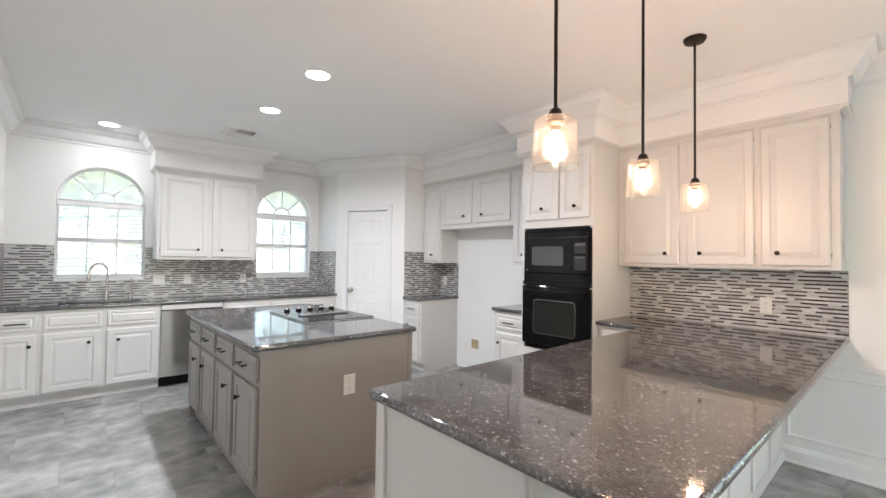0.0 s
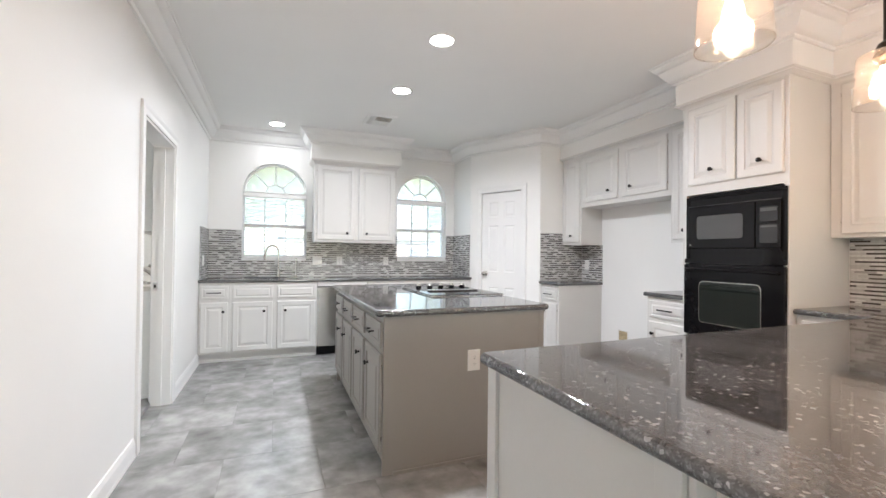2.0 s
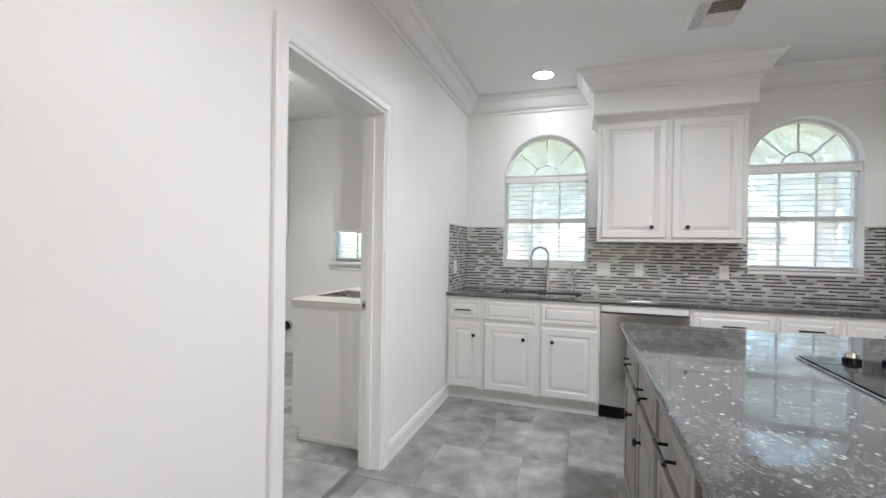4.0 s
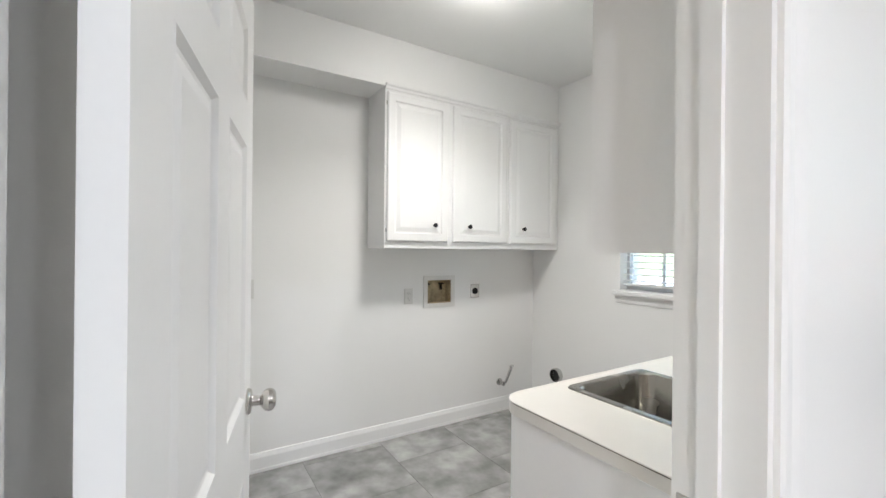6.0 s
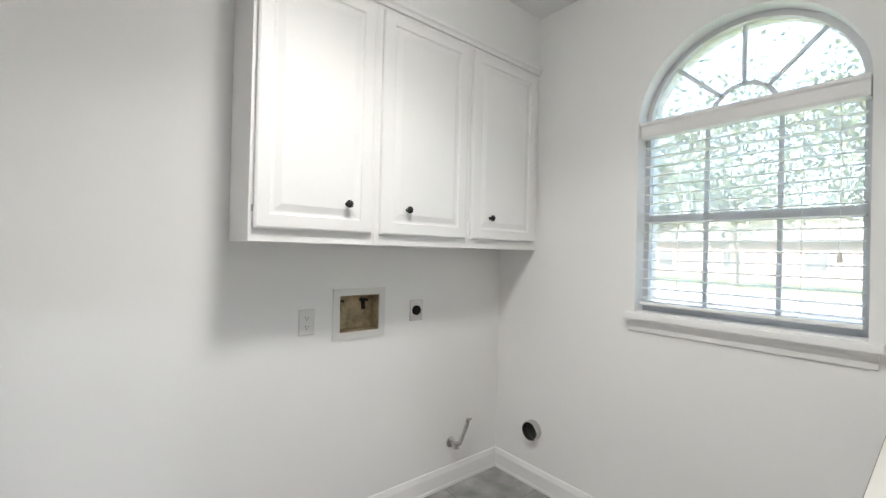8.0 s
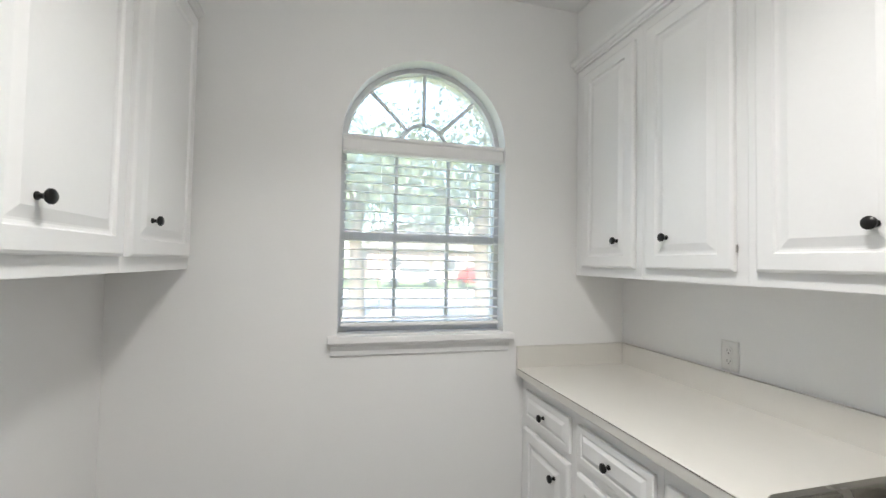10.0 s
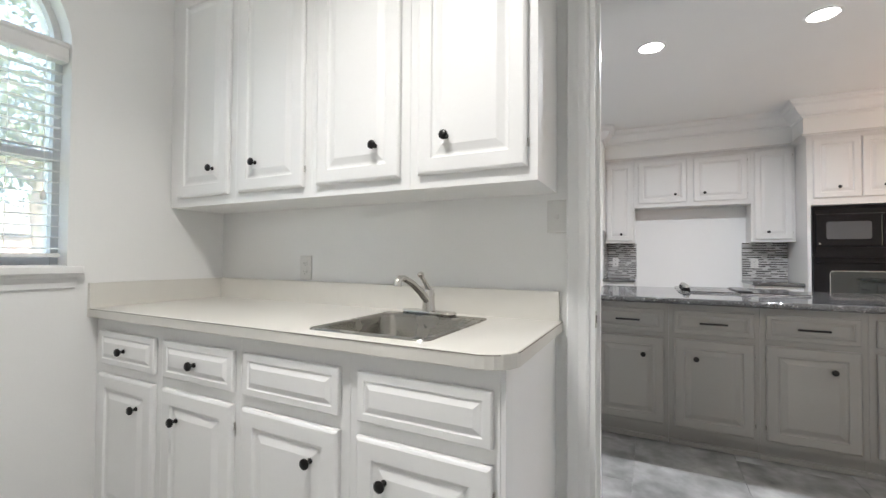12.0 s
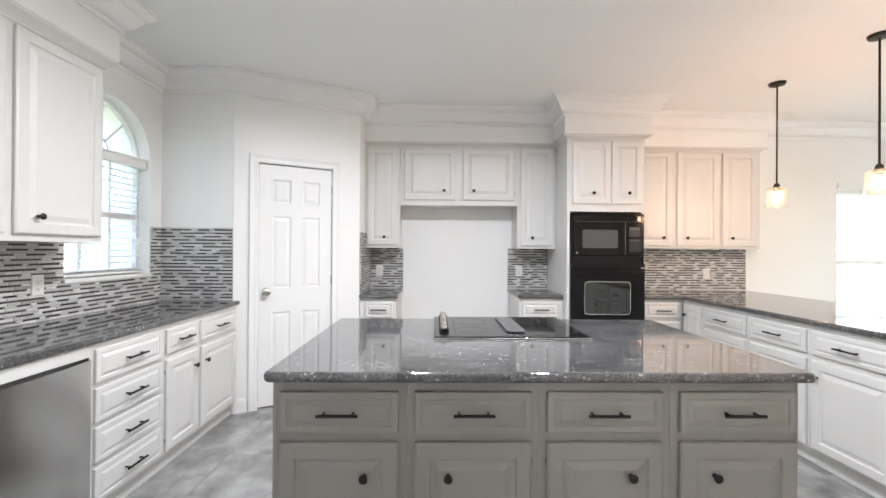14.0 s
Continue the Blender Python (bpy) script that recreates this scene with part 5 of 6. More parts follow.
dw = thing("dishwasher", "stainless steel dishwasher with bowed door", "dishwasher", T((0.806, NF - 0.012, 0)))
bm = bmesh.new()
n = 24
cols = []
for k in range(n + 1):
    x = 0.597 * k / n
    y = 0.0 - 0.022 * (1 - (2 * k / n - 1) ** 2)
    cols.append([bm.verts.new((x, y, 0.115)), bm.verts.new((x, y, 0.81)), bm.verts.new((x, 0.05, 0.81)), bm.verts.new((x, 0.05, 0.115))])
for a, b in zip(cols, cols[1:]):
    for j in range(4):
        bm.faces.new((a[j], b[j], b[(j + 1) % 4], a[(j + 1) % 4]))
bm.faces.new(cols[0])
bm.faces.new(cols[-1])
part("door", bm, DISH_STEEL, dw, smooth=True)
part("filler_strip", boxes((0.004, 0.593, 0.004, 0.05, 0.822, 0.876), bev=0.003), PALE, dw, "pale painted filler strip")
# Near-black strip puts the gap's shade above the door into colour.
part("recess", boxes((0, 0.597, 0.012, 0.05, 0.81, 0.822)), DARK, dw)
part("kick_plate", boxes((0, 0.597, 0.05, 0.07, 0.01, 0.115)), BLACK, dw, "black kick plate")
part("tub", boxes((0.005, 0.592, 0.0705, 0.58, 0.01, 0.868)), BLACK, dw)

ck = thing("cooktop", "black glass electric cooktop with knobs in the island", "cooktop", T((1.68, 3.3, CT + 0.001)))
part("trim", slab([-0.298, 0.298], [-0.374, 0.374], 0, 0.006, (), (), 0, 0.002), STEEL, ck)
part("glass_top", slab([-0.291, 0.291], [-0.367, 0.262], 0.0062, 0.011, (), (), 0, 0.002), BLACK_GLASS, ck)
part("control_strip", slab([-0.291, 0.291], [0.264, 0.367], 0.0062, 0.011, (), (), 0, 0.002), BLACK_GLASS, ck)
part("vent_lid", slab([-0.2, 0.225], [-0.085, 0.005], 0.0112, 0.021, (), ((-0.2, -0.085), (0.225, -0.085), (-0.2, 0.005), (0.225, 0.005)), 0.025, 0.004), VENT_LID, ck, "dark grey raised downdraft lid")
part("vent_slot", boxes((-0.19, 0.215, 0.007, 0.014, 0.0112, 0.0125)), DARK, ck)
for x, y, r in ((-0.13, 0.17, 0.085), (0.13, 0.17, 0.1), (-0.13, -0.25, 0.1), (0.13, -0.25, 0.085)):
    part("burner_ring", lathe([(r, 0.0112), (r, 0.0116), (r - 0.004, 0.0116), (r - 0.004, 0.0112)], 32, T((x, y, 0))), GREY_GLASS, ck)
for k in range(5):
    part("knob_skirt", lathe([(0, 0), (0.025, 0), (0.0245, 0.014), (0.02, 0.017), (0, 0.017)], 16, T((-0.165 + 0.105 * k, 0.316, 0.0112))), BLACK, ck, "black knob skirt", smooth=True)
    part("knob", lathe([(0, 0.017), (0.019, 0.017), (0.0175, 0.03), (0.012, 0.033), (0, 0.033)], 14, T((-0.165 + 0.105 * k, 0.316, 0.0112))), CHROME, ck, "silver round control knob", smooth=True)

ov = thing("wall_oven", "black built-in microwave above a black wall oven", "oven", T((3.30, 2.403, 0.53)) @ R(-90))
OW = 0.672
part("chassis", boxes((0.01, OW - 0.01, 0.0, 0.5, 0.075, 1.16)), BLACK, ov)
part("trim_frame", boxes((-0.006, OW + 0.006, -0.012, -0.001, 1.128, 1.15), (-0.006, 0.018, -0.012, -0.001, 0.655, 1.128), (OW - 0.018, OW + 0.006, -0.012, -0.001, 0.655, 1.128), bev=0.002), BLACK, ov)
part("top_vent", boxes((0.018, OW - 0.018, -0.006, -0.002, 1.075, 1.128), (0.018, OW - 0.018, -0.02, -0.008, 1.072, 1.082)), BLACK_GLASS, ov)
# Grey bar on the vent lip, a highlight put in as colour.
part("vent_highlight", boxes((0.02, OW - 0.02, -0.0225, -0.0205, 1.074, 1.077)), GREY_GLASS, ov)
mw = part("microwave_door", boxes((0.02, 0.5, -0.03, -0.0125, 0.762, 1.07), bev=0.006), BLACK_GLASS, ov)


def rounded_pane(name, x0, x1, z0, z1, y, rad, mat, parent, label):
    """A thin pane with rounded corners standing in the front plane."""
    o = part(name, slab([x0, x1], [z0, z1], 0, 0.002, (), ((x0, z0), (x1, z0), (x0, z1), (x1, z1)), rad, 0), mat, parent, label)
    o.matrix_local = Matrix(((1, 0, 0, 0), (0, 0, -1, y), (0, 1, 0, 0), (0, 0, 0, 1)))
    return o


rounded_pane("screen", 0.095, 0.425, 0.83, 1.0, -0.0302, 0.02, SCREEN, mw, "grey perforated microwave screen")
part("door_button", lathe([(0, 0), (0.009, 0), (0.008, 0.004), (0, 0.005)], 12, T((0.045, -0.0302, 0.785)) @ Matrix.Rotation(radians(90), 4, "X")), CHROME, mw)
part("microwave_control_panel", boxes((0.505, OW - 0.02, -0.028, -0.0125, 0.762, 1.07), bev=0.004), BLACK_GLASS, ov)
rounded_pane("keypad", 0.53, 0.635, 0.795, 0.915, -0.0282, 0.01, KEYPAD, ov, "dark grey keypad field")
rounded_pane("keypad", 0.53, 0.635, 0.935, 1.03, -0.0282, 0.01, KEYPAD, ov, "dark grey keypad field")
part("display", boxes((0.535, 0.63, -0.0312, -0.0304, 1.0, 1.022)), GREY_GLASS, ov)
part("label_bar", boxes((0.535, 0.63, -0.0312, -0.0304, 0.895, 0.908)), GREY_GLASS, ov)
part("lower_vent", boxes((0.018, OW - 0.018, -0.024, -0.0125, 0.742, 0.756), (0.018, OW - 0.018, -0.008, -0.002, 0.685, 0.742), (-0.006, OW + 0.006, -0.026, -0.0125, 0.652, 0.685)), BLACK_GLASS, ov)
odr = part("oven_door", boxes((-0.008, OW + 0.008, -0.035, -0.001, 0.115, 0.643), bev=0.008), BLACK, ov)
rounded_pane("window_trim", 0.115, 0.545, 0.215, 0.522, -0.0352, 0.035, CHROME, odr, "thin bright window trim")
rounded_pane("oven_window", 0.121, 0.539, 0.221, 0.516, -0.0362, 0.03, OVEN_GLASS, odr, "dark oven window glass")
part("handle", tube([(0.025, -0.035, 0.6), (0.03, -0.06, 0.605), (0.08, -0.072, 0.607), (0.336, -0.08, 0.607), (0.592, -0.072, 0.607), (0.642, -0.06, 0.605), (0.647, -0.035, 0.6)], 0.013, 10), BLACK, odr, "black rounded bar handle", smooth=True)
part("bottom_vent", boxes((0.012, OW - 0.012, -0.012, -0.001, 0.075, 0.11)), BLACK, ov)


# ---- lights ----
def pendant(x, y):
    p = thing("pendant_light", "clear glass pendant light on a dark bronze rod", "pendant light", T((x, y, 1.70)), group="pendant lights over the peninsula")
    top = CEIL_Z - 1.70
    part("canopy", lathe([(0, top), (0.062, top), (0.062, top - 0.006), (0.055, top - 0.02), (0.012, top - 0.026), (0, top - 0.026)], 24), BRONZE, p, smooth=True)
    part("rod", tube([(0, 0, 0.195), (0, 0, top - 0.02)], 0.0065, 10), BRONZE, p, smooth=True)
    part("socket_cap", lathe([(0, 0.206), (0.01, 0.205), (0.017, 0.2), (0.022, 0.19), (0.0245, 0.176), (0.026, 0.169), (0, 0.169)], 20), BRONZE, p, smooth=True)
    part("socket", lathe([(0, 0.163), (0.03, 0.163), (0.031, 0.155), (0.024, 0.148), (0.017, 0.144), (0.016, 0.128), (0, 0.128)], 20), BRONZE, p, smooth=True)
    part("shade", lathe([(0.02, 0.168), (0.06, 0.168), (0.066, 0.165), (0.069, 0.158), (0.072, 0.09), (0.076, 0.03), (0.077, 0.008), (0.0745, 0.008), (0.0735, 0.03), (0.0695, 0.09), (0.0665, 0.157), (0.06, 0.1655), (0.02, 0.1655)], 36), SHADE, p, "clear glass shade", smooth=True).visible_shadow = False
    part("rim", lathe([(0.0765, 0.006), (0.0778, 0.008), (0.0765, 0.0105), (0.0742, 0.008), (0.0765, 0.006)], 36), SHADE, p, smooth=True).visible_shadow = False
    b = part("bulb", lathe([(0, 0.032), (0.008, 0.035), (0.016, 0.05), (0.0215, 0.075), (0.021, 0.09), (0.015, 0.11), (0.0125, 0.128), (0, 0.128)], 18), BULB, p, "glowing warm filament bulb", smooth=True)
    b.visible_shadow = False
    return p


for x, y in PENDANTS:
    pendant(x, y)
for x, y in CANS:
    c = thing("recessed_light", "lit recessed ceiling light with white trim", "ceiling light", T((x, y, CEIL_Z)), group="recessed ceiling lights")
    # Ring and lens are drawn oversize; the extra width stands for bloom.
    part("trim_ring", lathe([(0.08, -0.001), (0.1, -0.001), (0.098, -0.006), (0.086, -0.009), (0.08, -0.005)], 32), TRIM, c, smooth=True)
    part("lens", lathe([(0, -0.003), (0.08, -0.003), (0.08, -0.001), (0, -0.001)], 32), CAN_GLOW, c, "glowing white lens")
fl = thing("flush_light", "round white flush ceiling light in the laundry", "ceiling light", T((-1.75, 4.55, CEIL_Z)))
part("pan", lathe([(0, 0), (0.17, 0), (0.17, -0.02), (0.155, -0.03), (0, -0.03)], 32), TRIM, fl, smooth=True)
part("diffuser", lathe([(0.155, -0.03), (0.15, -0.05), (0.12, -0.066), (0.06, -0.074), (0, -0.076)], 32), CAN_GLOW, fl, "glowing white diffuser", smooth=True)

av = thing("air_vent", "white three-way ceiling air vent with slanted louvres", "air vent", T((1.41, 4.785, CEIL_Z)))
part("vent_frame", sweep([(-0.125, -0.155), (0.125, -0.155), (0.125, 0.155), (-0.125, 0.155)], [(0, 0), (0, -0.012), (-0.03, -0.009), (-0.038, -0.002), (-0.038, 0)], flat, closed=True), TRIM, av)
part("duct", boxes((-0.125, 0.125, -0.155, 0.155, -0.003, -0.001)), DUCT, av, "dim brown duct behind the louvres")
part("divider", boxes((-0.067, -0.059, -0.155, 0.155, -0.015, -0.0035), (-0.125, -0.067, -0.004, 0.004, -0.015, -0.0035), (-0.059, 0.125, -0.004, 0.004, -0.015, -0.0035)), TRIM, av)
for y0, tilt in ((-0.145, 32), (0.014, -48)):
    for k in range(8):
        sl = part("slat", boxes((-0.058, 0.124, -0.008, 0.008, -0.0006, 0.0006)), TRIM, av)
        sl.matrix_local = T((0, y0 + 0.0185 * k, -0.0095)) @ Matrix.Rotation(radians(tilt), 4, "X")
for k in range(4):
    sl = part("slat", boxes((-0.006, 0.006, -0.153, 0.153, -0.0006, 0.0006)), TRIM, av)
    sl.matrix_local = T((-0.118 + 0.0145 * k, 0, -0.0095)) @ Matrix.Rotation(radians(48), 4, "Y")


# ---- dining side wall panelling ----
wp = thing("wall_panelling", "white framed wainscot panelling below a chair rail", "panelling", T((EX, 0, 0)), kind="structure")
part("chair_rail", sweep([(0.625, 0), (-0.78, 0)], [(0, 0.70), (0.014, 0.70), (0.022, 0.715), (0.014, 0.735), (0, 0.738)], lambda u, v, w: (-abs(v), u, w)), TRIM, wp)
part("panel_mold", sweep([(0.57, 0.2), (-0.6, 0.2), (-0.6, 0.63), (0.57, 0.63)], [(0, 0), (0.0, 0.008), (0.012, 0.012), (0.022, 0.006), (0.022, 0)], lambda u, v, w: (-w - 0.0005, u, v), closed=True), TRIM, wp)


# ---- outside ----
bm = bmesh.new()
bm.faces.new([bm.verts.new(p) for p in ((-700, -700, -0.35), (700, -700, -0.35), (700, 700, -0.35), (-700, 700, -0.35))])
tagged(finish(bm, "ground", GRASS), "wide mown green front lawn", "lawn", kind="structure")
tagged(finish(boxes((-300, 300, 15, 30, -0.4, -0.33)), "road", ROAD), "pale concrete residential street", "road", kind="structure")
tagged(finish(boxes((-300, 300, 12.4, 13.6, -0.4, -0.335)), "pavement", ROAD), "pale concrete pavement beside the lawn", "pavement", kind="structure")
tagged(finish(boxes((5.5, 9.0, 6.5, 15, -0.4, -0.336)), "driveway", ROAD), "pale concrete driveway crossing the lawn", "driveway", kind="structure")


# Unseen slab, added as a reflector that throws sunlight up at the ceiling.
tagged(finish(boxes((-3, 7.5, -9, SY - 0.25, -0.4, -0.03)), "patio", ROAD), "unseen pale concrete slab added to bounce sun onto the ceiling", "patio", kind="structure")


def tree(x, y, h, spread, seed, label):
    rnd = random.Random(seed)
    t = thing("tree", label, "tree", T((x, y, -0.36)), group="street trees")
    bm = tube([(0, 0, 0), (0.05, 0.02, h * 0.15), (-0.05, 0.06, h * 0.3), (0.1, 0, h * 0.5)], [0.3, 0.22, 0.19, 0.12], 10)
    tips = []
    for k in range(9):
        a, e = k * 2.4 + rnd.random(), rnd.uniform(0.15, 0.8)
        b0 = Vector((0, 0.04, h * rnd.uniform(0.25, 0.48)))
        b1 = b0 + spread * rnd.uniform(0.6, 0.95) * Vector((math.cos(a) * math.cos(e), math.sin(a) * math.cos(e), math.sin(e)))
        mid = (b0 + b1) / 2 + Vector((0, 0, 0.25 * rnd.random()))
        tube([b0, mid, b1], [0.09, 0.05, 0.02], 6, bm)
        tips += [b1, mid, b0.lerp(b1, 0.75)]
    part("trunk", bm, BARK, t, smooth=True)
    verts, faces = [], []
    for _ in range(8500):
        c = rnd.choice(tips) + Vector((rnd.gauss(0, 0.55), rnd.gauss(0, 0.55), rnd.gauss(0.25, 0.4))) * spread / 3
        u = Vector((rnd.gauss(0, 1), rnd.gauss(0, 1), rnd.gauss(0, 1))).normalized()
        v = u.cross(Vector((rnd.gauss(0, 1), rnd.gauss(0, 1), rnd.gauss(0, 1)))).normalized()
        s = rnd.uniform(0.05, 0.1)
        k = len(verts)
        verts += [c - u * s, c + v * s * 0.5, c + u * s, c - v * s * 0.5]
        faces.append((k, k + 1, k + 2, k + 3))
    me = bpy.data.meshes.new("crown")
    me.from_pydata(verts, [], faces)
    me.materials.append(LEAF)
    cr = new("crown", me)
    cr.parent = t
    return t


tree(-1.35, 17.5, 8.5, 4.0, 1, "leafy green oak on the front lawn")
tree(1.7, 14.3, 8.5, 4.0, 2, "leafy green oak on the front lawn")
tree(6.2, 14.0, 8, 3.8, 3, "leafy green oak on the front lawn")
tree(-9.5, 34, 10, 4.8, 4, "leafy green tree across the street")
tree(-2.5, 36, 10, 5.0, 5, "leafy green tree across the street")
tree(5.5, 37, 10.5, 5.2, 6, "leafy green tree across the street")
tree(13.5, 36, 10, 4.8, 7, "leafy green tree across the street")
tree(13.0, -3.0, 8, 3.8, 8, "leafy green tree beside the house")
tree(-6.5, 15.5, 8, 3.8, 9, "leafy green oak on the front lawn")
tree(20.5, 35, 10, 4.8, 10, "leafy green tree across the street")
tree(-16.5, 36, 10, 4.8, 11, "leafy green tree across the street")


def far_house(x, y, w, d, label):
    h = thing("house", label, "house", T((x, y, -0.36)))
    part("wall", boxes((-w / 2, w / 2, -d / 2, d / 2, 0, 3.0)), BRICK, h)
    bm = bmesh.new()
    v = [bm.verts.new(p) for p in ((-w / 2 - 0.5, -d / 2 - 0.5, 3), (w / 2 + 0.5, -d / 2 - 0.5, 3), (w / 2 + 0.5, d / 2 + 0.5, 3), (-w / 2 - 0.5, d / 2 + 0.5, 3), (-w / 2 + 2, 0, 5.6), (w / 2 - 2, 0, 5.6))]
    for q in ((0, 1, 5, 4), (1, 2, 5), (2, 3, 4, 5), (3, 0, 4), (3, 2, 1, 0)):
        bm.faces.new([v[k] for k in q])
    part("roof", bm, ROOFING, h)
    for k in range(3):
        xx = -w / 2 + w * (k + 0.5) / 3
        wd = part("window", boxes((xx - 0.7, xx + 0.7, -d / 2 - 0.05, -d / 2 - 0.003, 0.9, 2.3)), TRIM, h)
        part("pane", boxes((xx - 0.62, xx + 0.62, -d / 2 - 0.06, -d / 2 - 0.052, 0.98, 2.22)), GREY_GLASS, wd)
    return h


far_house(-12, 47, 15, 9, "pale brick house with dark roof across the street")
far_house(9, 48, 16, 9, "pale brick house with dark roof across the street")


def car(x, y, turn, mat, label):
    c = thing("car", label, "car", T((x, y, -0.33)) @ R(turn))
    bm = bmesh.new()
    prof = [(-2.2, 0.35), (-2.2, 0.85), (-1.3, 0.98), (-0.75, 1.45), (0.75, 1.48), (1.5, 1.0), (2.15, 0.92), (2.2, 0.35)]
    fa, fb = [bm.verts.new((p, -0.85, q)) for p, q in prof], [bm.verts.new((p, 0.85, q)) for p, q in prof]
    bm.faces.new(fa)
    bm.faces.new(fb[::-1])
    for k in range(len(prof)):
        bm.faces.new((fa[k], fa[(k + 1) % 8], fb[(k + 1) % 8], fb[k]))
    bmesh.ops.bevel(bm, geom=list(bm.edges), offset=0.06, segments=2, affect="EDGES")
    part("body", bm, mat, c, smooth=True)
    part("side_window", boxes((-1.0, 1.1, -0.865, -0.852, 1.02, 1.36)), GREY_GLASS, c)
    for wx in (-1.35, 1.35):
        for wy in (-0.78, 0.78):
            wh = part("wheel", lathe([(0, -0.1), (0.3, -0.1), (0.33, -0.06), (0.33, 0.06), (0.3, 0.1), (0, 0.1)], 18, T((wx, wy, 0.33)) @ Matrix.Rotation(radians(90), 4, "X")), DARK, c)
            part("rim", lathe([(0, -0.108), (0.2, -0.108), (0.2, -0.102), (0, -0.102)], 14, T((wx, wy, 0.33)) @ Matrix.Rotation(radians(90), 4, "X")), CHROME, wh)
    return c


car(7.9, 31.5, 98, RED, "parked red car on the street")
car(3.4, 33.5, 0, TRIM, "parked pale car across the street")

# ---- mosaic backsplash and floor tiles ----
mos_cache = {}


def strip_mesh(length, height, mat):
    key = (round(length, 3), height, mat.name)
    if key not in mos_cache:
        me = bpy.data.meshes.new("tile")
        bm = panel_mesh(0, length, 0, height, 0.0, [(0, 0), (0, 0.003), (0.0012, 0.004)])
        bmesh.ops.recalc_face_normals(bm, faces=bm.faces)
        bm.to_mesh(me)
        bm.free()
        me.materials.append(mat)
        mos_cache[key] = me
    return mos_cache[key]


DARK_LENGTHS, LIGHT_LENGTHS = [0.07, 0.09, 0.11, 0.14], [0.035, 0.05, 0.065]


def mosaic(name, label, m, length, z0, z1, holes=(), pieces=0, seed=1):
    """A strip mosaic in its own x-z plane from x = 0; holes are left out (x0, x1, z0, z1)."""
    rnd = random.Random(seed)
    w = thing(name, label, "backsplash", m, kind="structure")
    part("grout_bed", boxes(*hole_rows(length, z0, z1, holes, 0.008)), MGROUT, w)
    jd, jl = ([], []), ([], [])
    z, row, made = z0 + 0.001, 0, 0
    while z < z1 - 0.008:
        h = 0.01 if row % 2 else 0.0135
        h = min(h, z1 - z - 0.001)
        x = 0.001
        first, was_dark = True, rnd.random() < 0.5
        while x < length - 0.012:
            thin = row % 2 and (not was_dark or rnd.random() < 0.35)
            was_dark = thin
            ln = rnd.choice(DARK_LENGTHS if thin or row % 2 == 0 else LIGHT_LENGTHS) if not first else rnd.uniform(0.02, 0.13)
            ln = round(min(ln, length - 0.001 - x), 3)
            first = False
            spans = [(x, x + ln)]
            for a, b, c, d in holes:
                if z + h > c and z < d:
                    nxt = []
                    for s, e in spans:
                        if s < a:
                            nxt.append((s, min(e, a)))
                        if e > b:
                            nxt.append((max(s, b), e))
                    spans = nxt
            for s, e in spans:
                if e - s < 0.008:
                    continue
                if made < pieces and e - s == ln and h in (0.01, 0.0135):
                    o = new("tile", strip_mesh(ln, h, MOS_DARK if thin else MOS_LIGHT))
                    o.parent = w
                    o.location = (s, -0.0082, z)
                    made += 1
                else:
                    vs, fs = jd if thin else jl
                    k = len(vs)
                    for y, i in ((-0.0082, 0), (-0.0112, 0), (-0.0122, 0.0012)):
                        vs += [(s + i, y, z + i), (e - i, y, z + i), (e - i, y, z + h - i), (s + i, y, z + h - i)]
                    for q in (0, 4):
                        for j in range(4):
                            fs.append((k + q + j, k + q + (j + 1) % 4, k + q + 4 + (j + 1) % 4, k + q + 4 + j))
                    fs.append((k + 8, k + 9, k + 10, k + 11))
            x += ln + 0.002
        z += h + 0.0018
        row += 1
    for (vs, fs), mat in ((jd, MOS_DARK_J), (jl, MOS_LIGHT_J)):
        if vs:
            me = bpy.data.meshes.new("tile_field")
            me.from_pydata(vs, [], fs)
            me.materials.append(mat)
            o = new("tile_field", me)
            o.parent = w
            o["kind"] = "stuff"
    return w


def hole_rows(length, z0, z1, holes, depth):
    """Boxes of the bed round the holes, butted side by side."""
    xs = sorted({0.0, length, *[min(max(v, 0), length) for h in holes for v in h[:2]]})
    rows = []
    for a, b in zip(xs, xs[1:]):
        zz = z0
        for h in sorted((h for h in holes if h[0] <= a + 1e-6 and h[1] >= b - 1e-6), key=lambda q: q[2]):
            if h[2] > zz:
                rows.append((a, b, -depth, -0.0005, zz, h[2]))
            zz = max(zz, h[3])
        if zz < z1:
            rows.append((a, b, -depth, -0.0005, zz, z1))
    return rows


BT = 1.497
NX0 = WX + 0.013
hol = [(W1[0] - NX0, W1[1] - NX0, W1[2] - 0.018, 3), (W2[0] - NX0, W2[1] - NX0, W2[2] - 0.018, 3), (0.782 - NX0, 1.834 - NX0, 1.356, 3)]
MLAB = "glossy strip mosaic backsplash in greys and browns"
mosaic("backsplash_north", MLAB, T((NX0, NK, 0)), PA.x - 0.013 - NX0, CT + 0.001, BT, hol, 0, 11)
mosaic("backsplash_west", MLAB, T((WX, 5.296, 0)) @ R(90), NK - 5.296 - 0.001, CT + 0.001, BT, (), 0, 12)
mosaic("backsplash_pantry_side", MLAB, T((PA.x, NK - 0.001, 0)) @ R(-90), NK - PA.y - 0.004, CT + 0.001, BT, (), 0, 13)
mosaic("backsplash_return", MLAB, T((PB.x + 0.005, PB.y, 0)), EX - PB.x - 0.018, CT + 0.001, BT, [(uf2 - PB.x - 0.005, 3, 1.351, 3)], 0, 14)
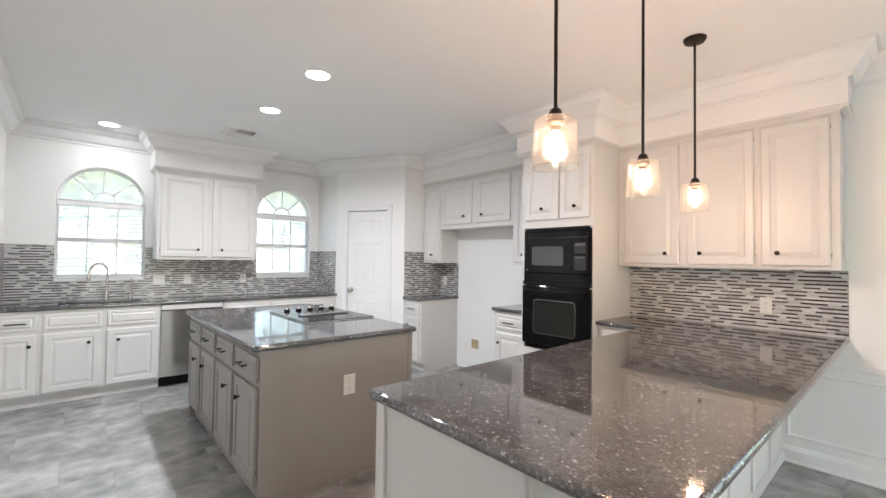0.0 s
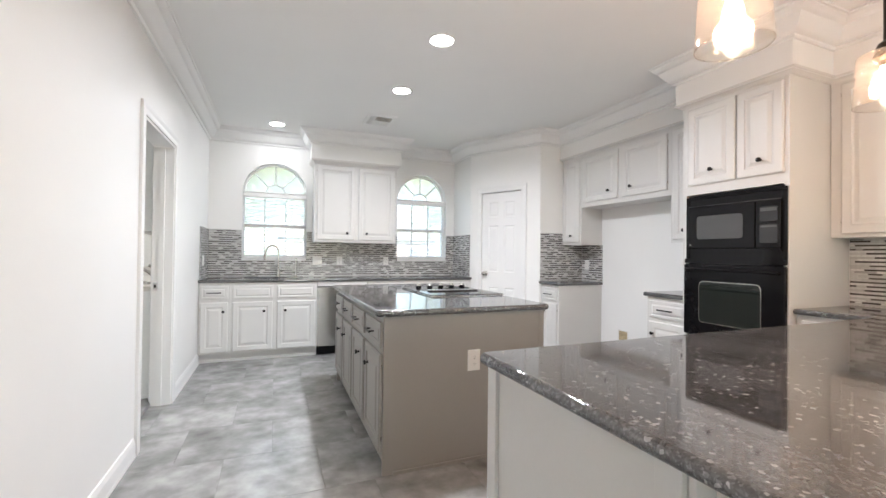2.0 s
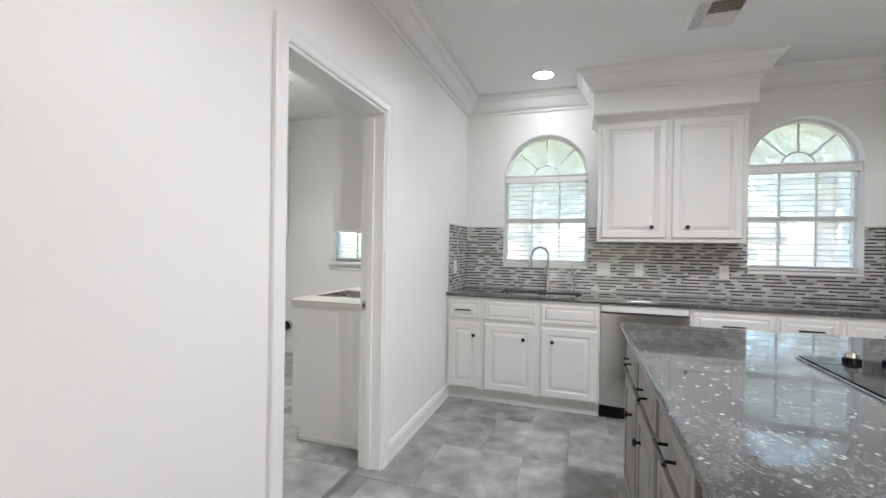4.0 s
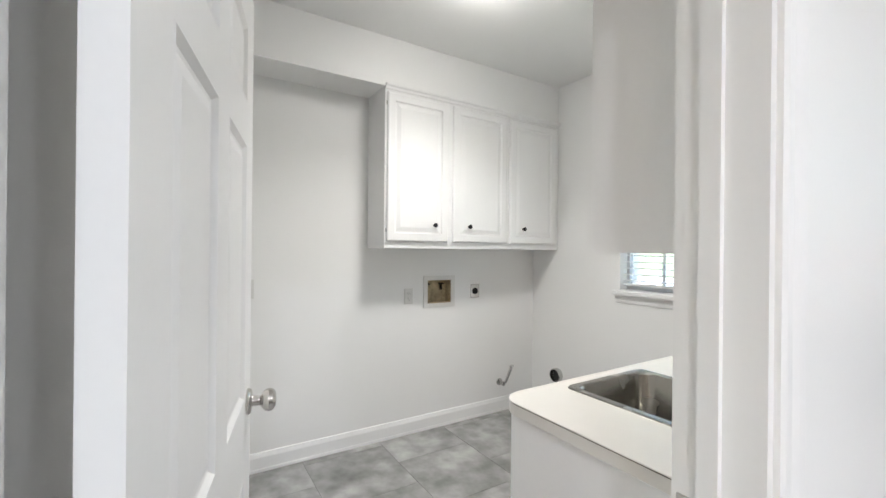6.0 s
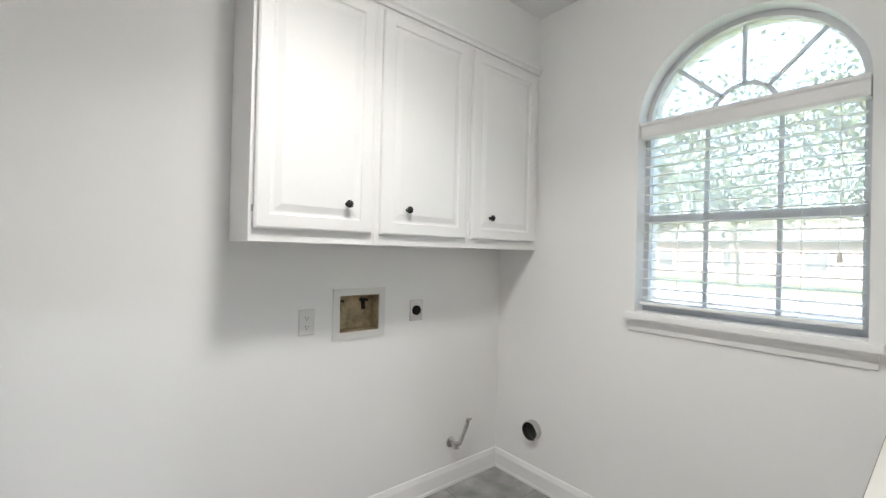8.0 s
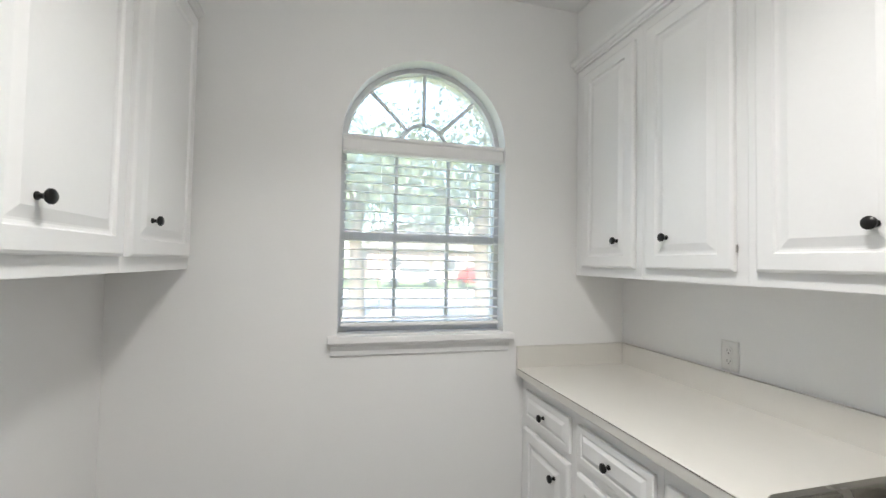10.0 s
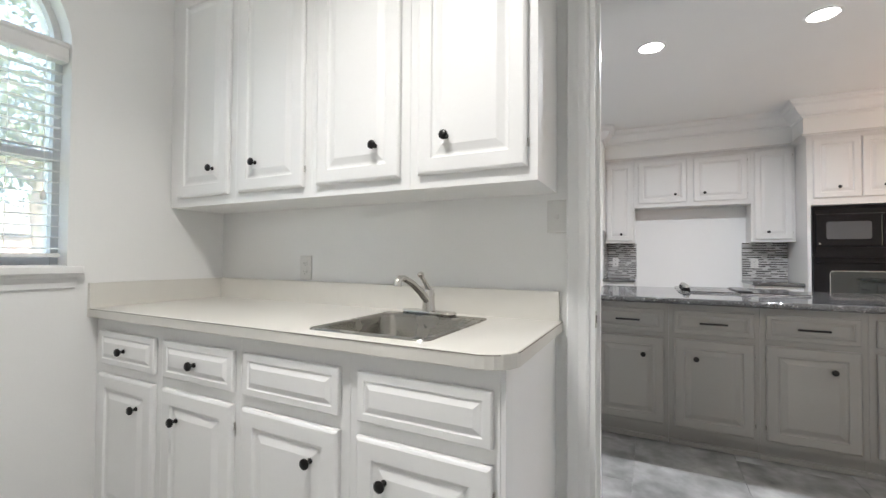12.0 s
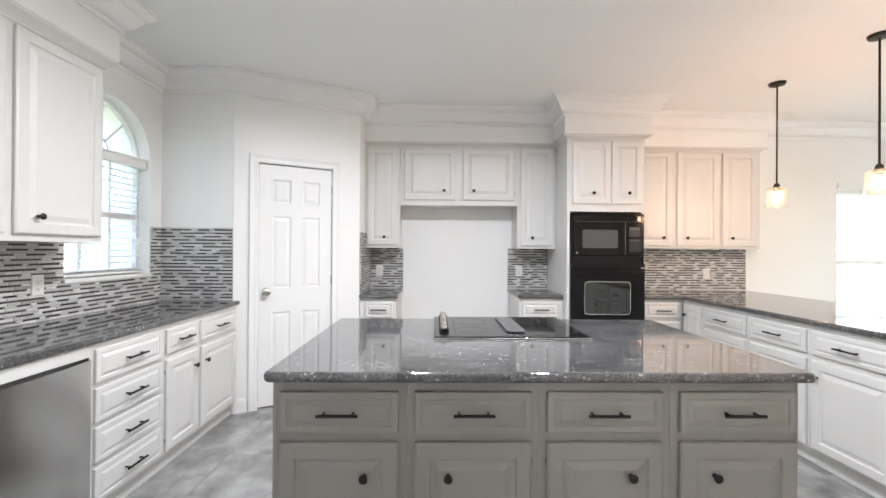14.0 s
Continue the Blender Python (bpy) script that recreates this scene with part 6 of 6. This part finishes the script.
mosaic("backsplash_alcove", MLAB, T((EX, PB.y - 0.013, 0)) @ R(-90), PB.y - 0.013 - 4.015, CT + 0.001, 1.351, (), 0, 15)
mosaic("backsplash_oven_side", MLAB, T((EX, 2.88, 0)) @ R(-90), 2.88 - 2.447, CT + 0.001, 1.351, (), 0, 16)
mosaic("backsplash_east", MLAB, T((EX, 1.712, 0)) @ R(-90), 1.712 - 0.265, CT + 0.001, 1.364, (), 300, 17)

fl_ob = tagged(finish(boxes((WXL, EX + 0.02, SY - 0.02, NOUT - 0.05, -0.12, -0.003), (LW - 0.02, WXL, LS - 0.02, NOUT - 0.05, -0.12, LF - 0.003)), "floor", GROUT), "large grey cement-look floor tiles with thin joints", "floor", kind="structure")
fcache = {}
P = 0.5235


def floor_piece(w, h):
    key = (round(w, 3), round(h, 3))
    if key not in fcache:
        bm = bmesh.new()
        r0 = [bm.verts.new(p) for p in ((0, 0, -0.004), (w, 0, -0.004), (w, h, -0.004), (0, h, -0.004))]
        r1 = [bm.verts.new(p) for p in ((0, 0, -0.001), (w, 0, -0.001), (w, h, -0.001), (0, h, -0.001))]
        r2 = [bm.verts.new(p) for p in ((0.0015, 0.0015, 0), (w - 0.0015, 0.0015, 0), (w - 0.0015, h - 0.0015, 0), (0.0015, h - 0.0015, 0))]
        for a, b in ((r0, r1), (r1, r2)):
            for k in range(4):
                bm.faces.new((a[k], a[(k + 1) % 4], b[(k + 1) % 4], b[k]))
        bm.faces.new(r2)
        me = bpy.data.meshes.new("floor_tile")
        bm.to_mesh(me)
        bm.free()
        me.materials.append(TILE)
        fcache[key] = me
    return fcache[key]


row = 0
yy = 2.372 - 11 * P
while yy < NL:
    off = 0.075 if (row - 11) % 2 == 0 else 0.337
    xx = off - 7 * P
    while xx < EX:
        x0, x1, y0, y1 = max(xx, LW - 0.01), min(xx + P - 0.002, EX + 0.01), max(yy, SY - 0.01), min(yy + P - 0.002, NL + 0.01)
        if x0 < WXL < x1:
            spans = [(x0, WXL - 0.001), (WXL + 0.001, x1)]
        else:
            spans = [(x0, x1)]
        for x0, x1 in spans:
            if x1 - x0 > 0.01 and y1 - y0 > 0.01 and not (x1 < WXL and y1 < LS):
                o = new("floor_tile", floor_piece(x1 - x0, y1 - y0))
                o.parent = fl_ob
                o.location = (x0, y0, LF if x1 < WXL + 0.01 else 0)
        xx += P
    yy += P
    row += 1
